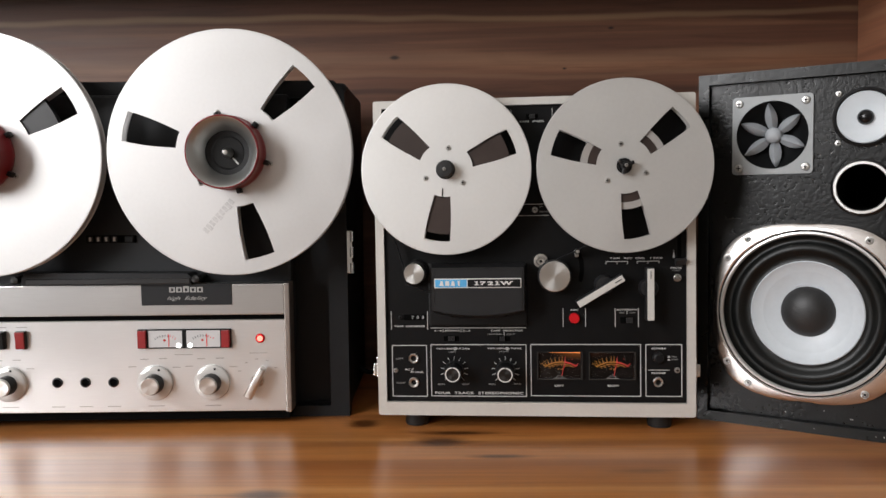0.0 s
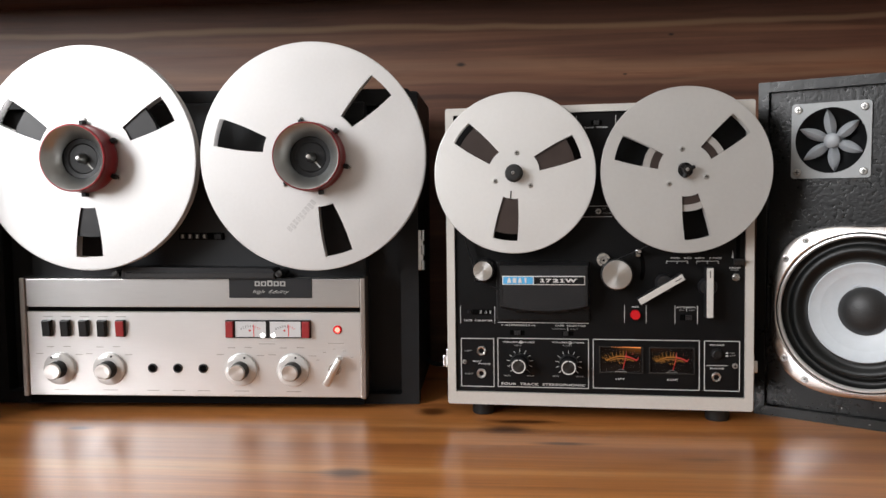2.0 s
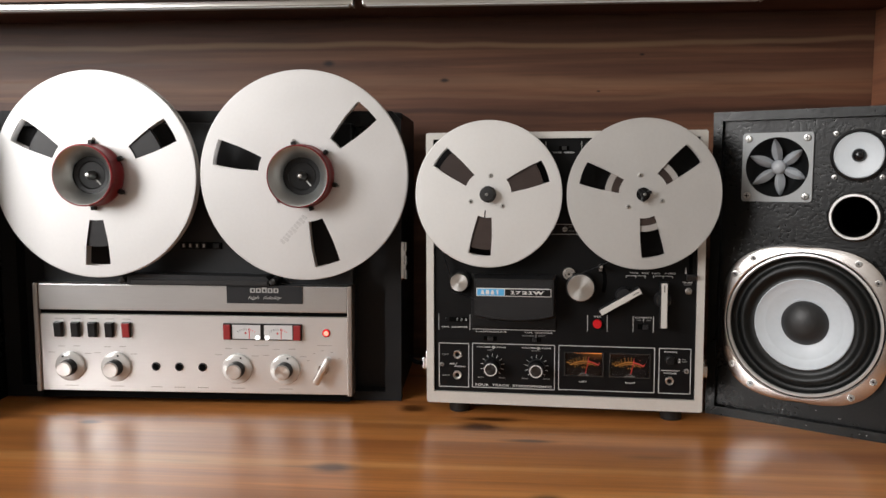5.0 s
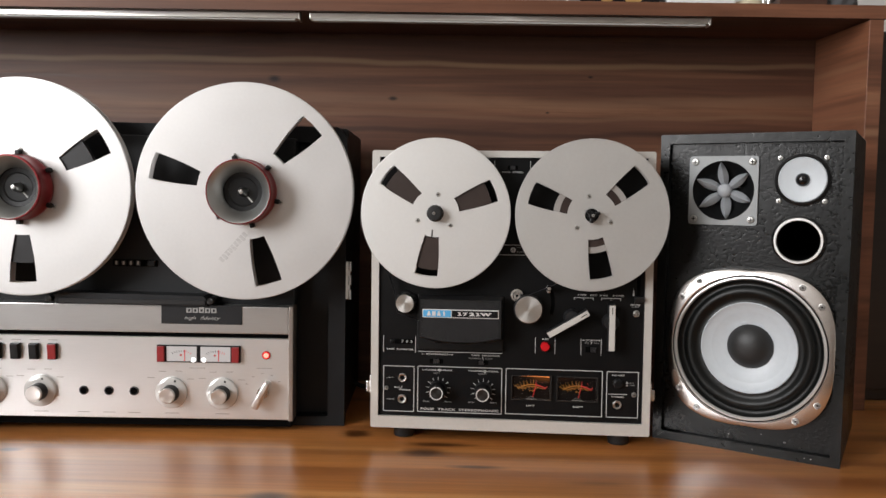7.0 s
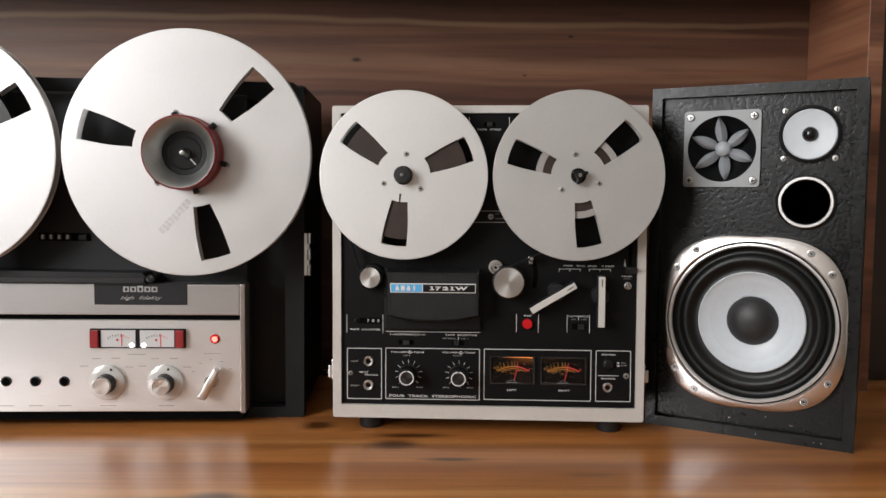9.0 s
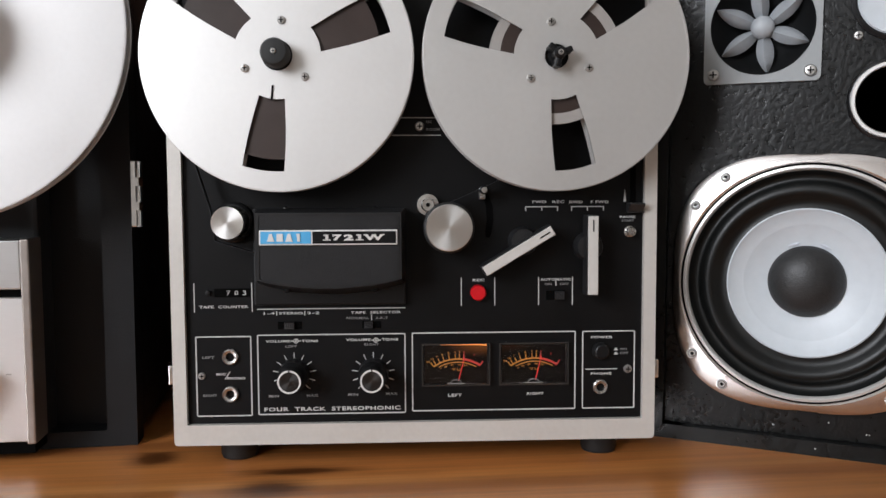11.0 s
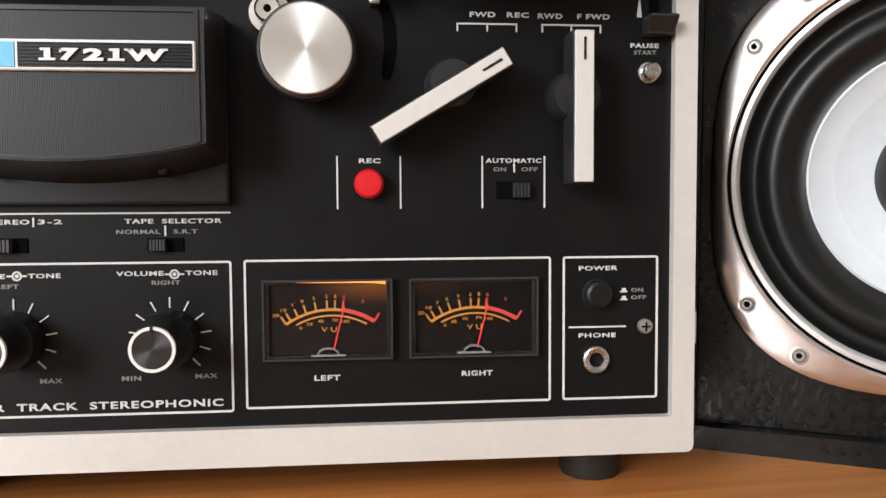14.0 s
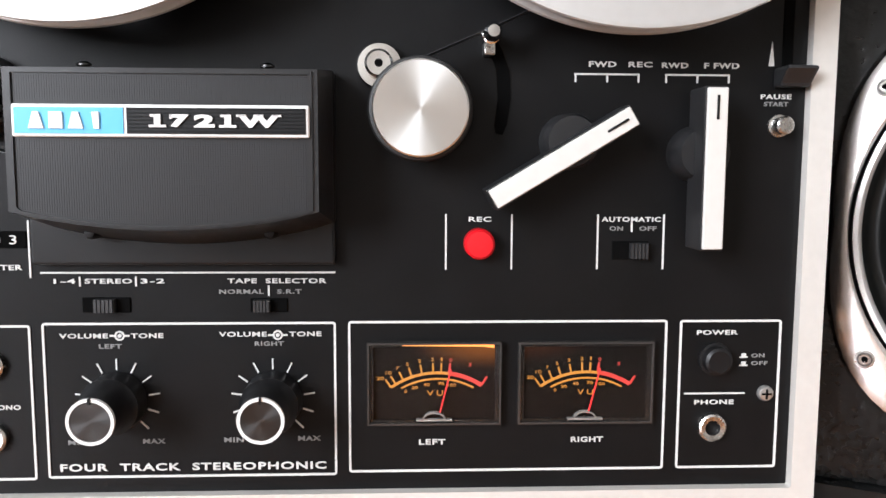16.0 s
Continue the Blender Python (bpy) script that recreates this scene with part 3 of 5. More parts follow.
for a in ((0.0695, 0.1162, 0.1733, 0.1162), (0.0261, 0.1144, 0.0261, 0.1348), (0.0661, 0.1144, 0.0661, 0.1348), (0.213, 0.1172, 0.213, 0.1372), (0.2368, 0.1172, 0.2368, 0.1372), (0.2681, 0.1172, 0.2681, 0.1372), (0.2923, 0.1172, 0.2923, 0.1372), (0.3021, 0.0705, 0.3249, 0.0705), (0.1645, 0.2494, 0.1992, 0.2494), (0.1645, 0.2373, 0.1992, 0.2373), (0.16, 0.3336, 0.16, 0.351), (0.2034, 0.3336, 0.2034, 0.351), (0.0831, 0.1113, 0.0831, 0.1148), (0.1027, 0.1113, 0.1027, 0.1148), (0.1495, 0.1077, 0.1495, 0.1115), (0.2805, 0.1309, 0.2805, 0.1343), (0.2584, 0.187, 0.281, 0.187), (0.291, 0.187, 0.3137, 0.187)):
    line(*a)
for x in (0.2588, 0.2702, 0.2814, 0.2914, 0.3027, 0.3141):
    line(x, 0.1842, x, 0.1873)
for text, x0, x1, z, h, mt in (
    ("VOLUME", 0.075, 0.0921, 0.0934, 0.0022, PRINT), ("TONE", 0.1002, 0.1117, 0.0934, 0.0022, PRINT), ("LEFT", 0.0888, 0.0969, 0.0896, 0.002, GREY_PRINT),
    ("VOLUME", 0.1314, 0.1485, 0.0938, 0.0022, PRINT), ("TONE", 0.1565, 0.1681, 0.0938, 0.0022, PRINT), ("RIGHT", 0.1441, 0.1545, 0.0903, 0.002, GREY_PRINT),
    ("MIN", 0.0765, 0.0836, 0.0542, 0.0022, GREY_PRINT), ("MAX", 0.1032, 0.1112, 0.0544, 0.0022, GREY_PRINT), ("MIN", 0.1324, 0.1394, 0.0546, 0.0022, GREY_PRINT), ("MAX", 0.1592, 0.1673, 0.0549, 0.0022, GREY_PRINT),
    ("FOUR  TRACK  STEREOPHONIC", 0.0733, 0.1693, 0.0447, 0.0035, PRINT),
    ("1-4", 0.074, 0.0816, 0.1132, 0.0022, PRINT), ("STEREO", 0.0848, 0.1013, 0.1132, 0.0022, PRINT), ("3-2", 0.1043, 0.1128, 0.1132, 0.0022, PRINT),
    ("TAPE  SELECTOR", 0.1349, 0.1701, 0.1132, 0.0022, PRINT), ("NORMAL", 0.1319, 0.1477, 0.1093, 0.002, GREY_PRINT), ("S.R.T", 0.1525, 0.1612, 0.1093, 0.002, GREY_PRINT),
    ("LEFT", 0.2034, 0.2132, 0.053, 0.0025, PRINT), ("RIGHT", 0.2599, 0.2719, 0.0534, 0.0025, PRINT),
    ("POWER", 0.306, 0.3214, 0.0936, 0.0022, PRINT), ("PHONE", 0.306, 0.3209, 0.0672, 0.0022, PRINT), ("ON", 0.3269, 0.3318, 0.0848, 0.0019, GREY_PRINT), ("OFF", 0.3269, 0.3331, 0.0819, 0.0019, GREY_PRINT),
    ("REC", 0.2212, 0.2293, 0.1354, 0.0022, PRINT), ("AUTOMATIC", 0.2694, 0.2911, 0.1354, 0.0022, PRINT), ("ON", 0.2724, 0.2773, 0.1321, 0.002, GREY_PRINT), ("OFF", 0.2833, 0.2896, 0.1321, 0.002, GREY_PRINT),
    ("FWD", 0.2635, 0.2733, 0.1905, 0.0024, PRINT), ("REC", 0.2777, 0.2862, 0.1905, 0.0024, PRINT), ("RWD", 0.2897, 0.2992, 0.1903, 0.0024, PRINT), ("F FWD", 0.305, 0.3177, 0.1903, 0.0024, PRINT),
    ("PAUSE", 0.326, 0.3372, 0.1796, 0.0022, PRINT), ("START", 0.3273, 0.3362, 0.177, 0.002, GREY_PRINT),
    ("LEFT", 0.0307, 0.039, 0.0824, 0.0022, GREY_PRINT), ("RIGHT", 0.0307, 0.0404, 0.0554, 0.0022, GREY_PRINT), ("MIC", 0.0402, 0.047, 0.0704, 0.0022, PRINT), ("PHONO", 0.0479, 0.0603, 0.0674, 0.0022, PRINT),
    ("TAPE  COUNTER", 0.0295, 0.0634, 0.1181, 0.0024, PRINT), ("TAPE  SPEED", 0.1686, 0.1946, 0.3376, 0.0024, PRINT), ("IN", 0.1889, 0.1925, 0.2466, 0.0022, GREY_PRINT), ("ROOM", 0.1889, 0.1982, 0.2413, 0.0022, GREY_PRINT),
):
    lettering(text, x0, x1, z, h * 0.8, Y, mt, face, bold=0.022, spacing=1.12)
line(0.0464, 0.0667, 0.0497, 0.0722)
for x in (0.0962, 0.1524):
    z = 0.0934
    line(x - 0.0035, z, x - 0.0018, z)
    line(x + 0.0018, z, x + 0.0035, z)
    part("printed_ring", prism(circle(x, z, 0.0018, 20), Y - 0.0003, Y + 0.0003, [circle(x, z, 0.0012, 20)]), PRINT, face)
    part("printed_dot", prism(circle(x, z, 0.0007, 12), Y - 0.0003, Y + 0.0003), PRINT, face)
for z0 in (0.0842, 0.0811):
    line(0.3225, z0, 0.3255, z0, 0.0005)
    line(0.3232, z0 + 0.0008, 0.3248, z0 + 0.0008, 0.0012)
# pause wedge
part("printed_wedge", prism([(0.3284, 0.1904), (0.3304, 0.1904), (0.3294, 0.1990)], Y - 0.0003, Y + 0.0003), PRINT, face)


def volume_knob(x, z):
    k = part("volume_knob", lathe([(0.0106, 0.0005), (0.0104, 0.010), (0.0092, 0.0115), (0.0080, 0.017), (0.0078, 0.0240), (0.0072, 0.0246), (0, 0.0246)], x, 0, z, 64), BLACK, deck, "black stepped volume knob", smooth=30)
    part("rim", lathe([(0.0068, 0.0244), (0.0068, 0.0254), (0.0079, 0.0254), (0.0079, 0.0240), (0.0068, 0.0244)], x, 0, z, 64), WHITE, k, "white knob ring", smooth=40)
    part("cap", lathe([(0.0068, 0.0244), (0.0067, 0.0251), (0, 0.0249)], x, 0, z, 64), mat_knob, k, "dark spun metal cap", smooth=30)
    part("pointer", box(x - 0.0004, x + 0.0004, -0.0259, -0.0244, z + 0.0060, z + 0.0080), BLACK, k)
    for i in range(11):
        a = radians(225 - 27 * i)
        line(x + 0.0112 * math.cos(a), z + 0.0112 * math.sin(a), x + 0.0152 * math.cos(a), z + 0.0152 * math.sin(a), 0.0005)


mat_knob = spun("dark_spun_cap", (0.07, 0.07, 0.07), 0.34)
volume_knob(0.0947, 0.0698)
volume_knob(0.1504, 0.0696)


def jack(x, z, r=0.0055):
    j = part("jack_socket", lathe([(r, 0), (r, 0.0022), (r * 0.86, 0.0028), (r * 0.55, 0.0024), (r * 0.5, -0.004), (0, -0.004)], x, 0, z, 32), STEEL, deck, "steel jack socket", smooth=35)
    part("socket_hole", lathe([(r * 0.49, -0.003), (0, -0.003)], x, 0, z, 24), HOLE, j)


jack(0.0503, 0.0829)
jack(0.0500, 0.0563)
jack(0.3126, 0.0578, 0.0052)
screw(0.0302, 0, 0.0694, 0.0026, deck)
screw(0.3326, 0, 0.0705, 0.0030, deck)
screw(0.1842, 0, 0.2434, 0.0032, deck)
screw(0.0310, 0, 0.3480, 0.0026, deck)
screw(0.3330, 0, 0.3480, 0.0026, deck)
k = part("power_button", lathe([(0.0062, 0), (0.0062, 0.0012), (0.0052, 0.0014), (0.0050, 0.0045), (0.0040, 0.0052), (0, 0.0050)], 0.3131, 0, 0.0836, 32), BLACK, deck, smooth=35)
k = part("record_button", lathe([(0.0056, 0), (0.0054, 0.0050), (0.0046, 0.0060), (0, 0.0062)], 0.2249, 0, 0.1267, 40), RED, deck, "red record button", smooth=35)
k = part("start_button", lathe([(0.0040, 0), (0.0040, 0.0012), (0.0033, 0.0014), (0.0032, 0.0060), (0.0026, 0.0066), (0, 0.0068)], 0.3329, 0, 0.1692, 32), STEEL, deck, "steel start button", smooth=35)


def slide_switch(x, z, w, h, knob_x, kw):
    s = part("slide_switch", box(x - w / 2, x + w / 2, -0.0006, 0.0004, z - h / 2, z + h / 2, 0.0002, 1), HOLE, deck)
    n = 5
    part("slider", box(knob_x - kw / 2, knob_x + kw / 2, -0.0026, -0.0005, z - h * 0.42, z + h * 0.42), mat_slider, s)
    for i in range(n):
        a = knob_x - kw / 2 + kw * i / n
        part("slider_rib", box(a, a + kw / n * 0.72, -0.0035, -0.0025, z - h * 0.42, z + h * 0.42), mat_slider, s)


mat_slider = mat("grey_slider", (0.020, 0.020, 0.021), 0.4, 0, 0.1, 300)
slide_switch(0.0921, 0.1046, 0.0168, 0.0054, 0.0921, 0.0070)
slide_switch(0.1495, 0.1044, 0.0132, 0.0050, 0.1473, 0.0058)
slide_switch(0.2801, 0.1241, 0.0132, 0.0066, 0.2830, 0.0066)
slide_switch(0.1822, 0.3430, 0.0125, 0.0050, 0.1822, 0.0058)


def play_lever(cx, cz, angle, length, width, pivot):
    """A long flat lever with an ivory face on a black body."""
    L = part("lever_hub", lathe([(0.0100, 0), (0.0095, 0.010), (0.0085, 0.0125), (0, 0.0130)], pivot[0], 0, pivot[1], 40), LEVER_BLACK, deck, smooth=35)
    bm = box(-length / 2 - 0.0006, length / 2 + 0.0006, -0.0205, -0.006, -width / 2 - 0.0006, width / 2 + 0.0006, 0.0006, 2)
    r = Matrix.Translation((cx, 0, cz)) @ Matrix.Rotation(-radians(angle), 4, "Y")
    bm.transform(r)
    part("lever_body", bm, LEVER_BLACK, L)
    bm = box(-length / 2, length / 2, -0.0218, -0.0203, -width / 2, width / 2, 0.0003, 1)
    bm.transform(r)
    part("lever_face", bm, IVORY, L, "ivory lever face")
    bm = box(length / 2 - 0.0105, length / 2 - 0.0025, -0.0221, -0.0217, -0.0004, 0.0004)
    bm.transform(r)
    part("lever_mark", bm, BLACK, L)


play_lever(0.2511, 0.1572, 31, 0.0545, 0.0068, (0.2560, 0.1630))
play_lever(0.3022, 0.1536, 90, 0.0540, 0.0069, (0.3022, 0.1590))
# pause slider in its slot
part("pause_slot", box(0.3332, 0.3372, -0.0006, 0.0004, 0.186, 0.216, 0.0004, 1), HOLE, deck)
bm = box(0.3300, 0.3412, -0.012, -0.0005, 0.1826, 0.1896, 0.0012, 2)
for v in bm.verts:
    if v.co.z < 0.186 and v.co.y < -0.008:
        v.co.y += 0.005
part("pause_lever", bm, LEVER_BLACK, deck)
# the tape between the reels, over the guides and through the head cover
for path in (((0.0260, 0.2390), (0.0425, 0.1850), (0.0450, 0.1650), (0.0740, 0.1560)), ((0.1960, 0.1800), (0.2000, 0.1885), (0.2262, 0.1998), (0.2460, 0.2090))):
    bm = bmesh.new()
    for (xa, za), (xb, zb) in zip(path, path[1:]):
        bar(xa, za, xb, zb, 0.0003, -0.0160, -0.0100, bm)
    part("tape", bm, TAPE_DARK, deck, "dark tape threaded along the guides")
# capstan roller and knob, guides
k = part("capstan_knob", lathe([(0.0150, 0.0005), (0.0160, 0.010), (0.0176, 0.012), (0.0176, 0.0165), (0.0170, 0.0180), (0.0161, 0.0184), (0, 0.0184)], 0.2036, 0, 0.1732, 64), RUBBER, deck, "black rubber pinch roller", smooth=35)
part("cap", lathe([(0.0161, 0.0178), (0.0160, 0.0205), (0.0155, 0.0209), (0, 0.0205)], 0.2036, 0, 0.1732, 72), SPUN, k, "spun aluminium cap", smooth=30)
k = part("tape_guide", lathe([(0.0080, 0.0005), (0.0080, 0.004), (0.0075, 0.0050), (0.0050, 0.0052), (0.0048, 0.011), (0.0040, 0.0118), (0, 0.0116)], 0.1896, 0, 0.1888, 40), CHROME, deck, "chrome tape guide", smooth=35)
part("guide_hole", lathe([(0.0014, 0.0119), (0, 0.0119)], 0.1896, 0, 0.1888, 16), HOLE, k)
slot = [(0.2290, 0.2010), (0.2325, 0.1950), (0.2352, 0.1880), (0.2358, 0.1780), (0.2345, 0.1690), (0.2330, 0.1655), (0.2305, 0.1660), (0.2300, 0.1690), (0.2312, 0.1780), (0.2305, 0.1880), (0.2280, 0.1950), (0.2255, 0.2000)]
part("arm_slot", prism(slot, -0.0005, 0.0004), HOLE, deck)
k = part("tension_arm", lathe([(0.0030, 0.0004), (0.0030, 0.009), (0.0022, 0.0095), (0.0022, 0.0120), (0.0030, 0.0125), (0.0030, 0.016), (0.0020, 0.018), (0, 0.0182)], 0.2278, 0, 0.1988, 28), CHROME, deck, "chrome tension arm pin", smooth=35)
part("arm_bracket", box(0.2256, 0.2296, -0.0060, 0.0003, 0.1925, 0.1978, 0.0008, 2), STEEL, k)
k = part("reel_knob", lathe([(0.0132, 0.0003), (0.0130, 0.0030), (0.0124, 0.0035), (0.0122, 0.0060), (0.0114, 0.0080), (0.0112, 0.0200), (0.0104, 0.0212), (0, 0.0208)], 0.0550, 0, 0.1775, 64), STEEL, deck, "spun aluminium edit knob with a dark skirt", smooth=30)
part("skirt", lathe([(0.0140, 0.0002), (0.0140, 0.0060), (0.0124, 0.0072), (0.0116, 0.0072)], 0.0550, 0, 0.1775, 64), BLACK, k, smooth=35)
part("cap", lathe([(0.0110, 0.0206), (0.0108, 0.0224), (0, 0.0220)], 0.0550, 0, 0.1775, 64), SPUN, k, smooth=30)
# tape counter
ct = part("tape_counter", box(0.0400, 0.0655, -0.0008, 0.0004, 0.1250, 0.1310, 0.0003, 1), HOLE, deck)
for ch, x in (("7", 0.0500), ("0", 0.0555), ("3", 0.0610)):
    lettering(ch, x - 0.0012, x + 0.0012, 0.1280, 0.0032, -0.0009, PRINT, ct, name="digit")
part("reset_button", lathe([(0.0020, 0), (0.0018, 0.003), (0, 0.0034)], 0.0360, 0, 0.1280, 16), BLACK, deck, smooth=40)
# latches on the cabinet sides
for x, s in ((AX0, -1), (AX1, 1)):
    h = part("latch", box(x - 0.001 * s, x + 0.0040 * s, 0.010, 0.030, 0.060, 0.082, 0.0008, 2), CHROME, deck, "chrome case latch")
    part("latch_tongue", box(x + 0.003 * s, x + 0.0085 * s, 0.014, 0.026, 0.060, 0.074, 0.0008, 2), CHROME, h)

# head cover
hc = part("head_base", box(0.0686, 0.1738, -0.005, 0.0, 0.1195, 0.1868, 0.001, 2), BLACK, deck, "black head block base")
n = 14
pts = [(0.0725, 0.1868), (0.0725, 0.1345)] + [(0.0725 + 0.1010 * i / n, 0.1345 - 0.0075 * math.sin(math.pi * i / n) ** 0.8) for i in range(1, n)] + [(0.1735, 0.1345), (0.1735, 0.1868)]
bm = prism(pts, -0.0305, -0.0052)
for v in bm.verts:  # the front is smaller than the back: sloping flanks and a deep lip below
    if v.co.y < -0.02:
        v.co.x = 0.12275 + (v.co.x - 0.12275) * 0.955
        v.co.z = 0.160 + (v.co.z - 0.160) * (0.90 if v.co.z > 0.16 else 0.80)
cover = part("head_cover", bm, LEVER_BLACK, deck, "black ribbed plastic head cover")


def cover_edge(x):
    """Height of the curved lower edge of the grille."""
    f = min(max((x - 0.0755) / 0.0948, 0), 1)
    return 0.1412 - 0.0058 * math.sin(math.pi * f) ** 0.8


rim = [(0.0762, 0.1834), (0.0762, 0.1400)] + [(x, cover_edge(x) - 0.0012) for x in (0.0790 + 0.0068 * i for i in range(14))] + [(0.1695, 0.1400), (0.1695, 0.1834)]
gap = [(0.0775, 0.1824), (0.0775, 0.1410)] + [(x, cover_edge(x) - 0.0004) for x in (0.0790 + 0.0068 * i for i in range(14))] + [(0.1682, 0.1410), (0.1682, 0.1824)]
part("cover_rim", prism(rim, -0.0312, -0.0304, [gap]), LEVER_BLACK, cover)
bm = bmesh.new()


def rib(x0, x1, z0, z1, out):
    """A ridge of the grille, narrower at its crest."""
    c = 0.0001
    v = [bm.verts.new(p) for p in ((x0, -0.0303, z0), (x1, -0.0303, z0), (x1 - c, -out, z0 + c), (x0 + c, -out, z0 + c), (x0, -0.0303, z1), (x1, -0.0303, z1), (x1 - c, -out, z1 - c), (x0 + c, -out, z1 - c))]
    for q in ((2, 3, 7, 6), (1, 2, 6, 5), (3, 0, 4, 7), (0, 1, 2, 3), (4, 5, 6, 7)):
        bm.faces.new([v[j] for j in q])


for i in range(118):  # upright ribs
    x = 0.0782 + i * 0.00076
    for za, zc in ((cover_edge(x), 0.1622), (0.1734, 0.1820)):
        rib(x - 0.00028, x + 0.00028, za, zc, 0.0306)
for i in range(62):  # cross threads between them
    z = 0.1362 + i * 0.00076
    xs = [x for x in (0.0780 + 0.0009 * k for k in range(101)) if cover_edge(x) < z]
    if xs and not 0.1618 < z < 0.1736 and z < 0.182:
        rib(xs[0], xs[-1], z - 0.00026, z + 0.00026, 0.03055)
tagged(part("ribbing", bm, RIB, cover), kind="stuff")
badge = part("badge", box(0.0778, 0.1687, -0.0323, -0.0301, 0.1628, 0.1728, 0.0004, 1), WHITE, cover, "white bordered badge")
part("badge_field", box(0.0788, 0.1118, -0.0326, -0.0321, 0.1638, 0.1718), BLUE, badge, "light blue badge field")
part("badge_field", box(0.1128, 0.1677, -0.0325, -0.0321, 0.1638, 0.1718), BLACK, badge, "black badge field")
for i in range(7):
    z = 0.1644 + i * 0.00113
    part("badge_line", box(0.1130, 0.1675, -0.03275, -0.0324, z, z + 0.0004), PANEL, badge)
for i in range(4):  # maker's mark as plain raised blocks
    x = 0.0845 + i * 0.0060
    w, tp = (0.0046, 0.0018) if i in (0, 2) else (0.0042, 0.0040) if i == 1 else (0.0022, 0.0022)
    part("mark_block", prism([(x - w / 2 + 0.0006 * (i == 3) + 0.001, 0.1653), (x + w / 2 + 0.001, 0.1653), (x + tp / 2 + 0.001, 0.1704), (x - tp / 2 + 0.001, 0.1704)], -0.0332, -0.0325), WHITE, badge)
NY = (-0.0333, -0.0326)
for x in (0.1197, 0.1412):  # slab-serifed numerals of the model number
    bm = bar(x + 0.0026, 0.1658, x + 0.0026, 0.1698, 0.0020, *NY)
    bar(x, 0.1662, x + 0.0052, 0.1662, 0.0008, *NY, bm=bm)
    bar(x + 0.0004, 0.1694, x + 0.0020, 0.1694, 0.0008, *NY, bm=bm)
    part("numeral", bm, WHITE, badge)
lettering("7", 0.1260, 0.1321, 0.1678, 0.0040, -0.0327, WHITE, badge, 0.0006, name="numeral", bold=0.055)
part("serif", bar(0.1264, 0.1698, 0.1264, 0.1684, 0.0008, *NY), WHITE, badge)
lettering("2", 0.1334, 0.1398, 0.1678, 0.0040, -0.0327, WHITE, badge, 0.0006, name="numeral", bold=0.055)
lettering("W", 0.1468, 0.1597, 0.1678, 0.0040, -0.0327, WHITE, badge, 0.0006, bold=0.05)
for x0, x1 in ((0.1464, 0.1493), (0.1517, 0.1547), (0.1574, 0.1602)):
    part("serif", bar(x0, 0.1695, x1, 0.1695, 0.0007, *NY), WHITE, badge)
for x in (0.0925, 0.1525):
    part("peg", lathe([(0.0024, 0.004), (0.0024, 0.012), (0.0016, 0.014), (0, 0.0142)], x, 0, 0.1315, 18), BLACK, hc, smooth=40)
    part("guide_pin", upright([(0.0024, 0.1868), (0.0024, 0.1874), (0.0012, 0.1882), (0, 0.1883)], x, -0.012, 16), mat_knob, hc, smooth=40)


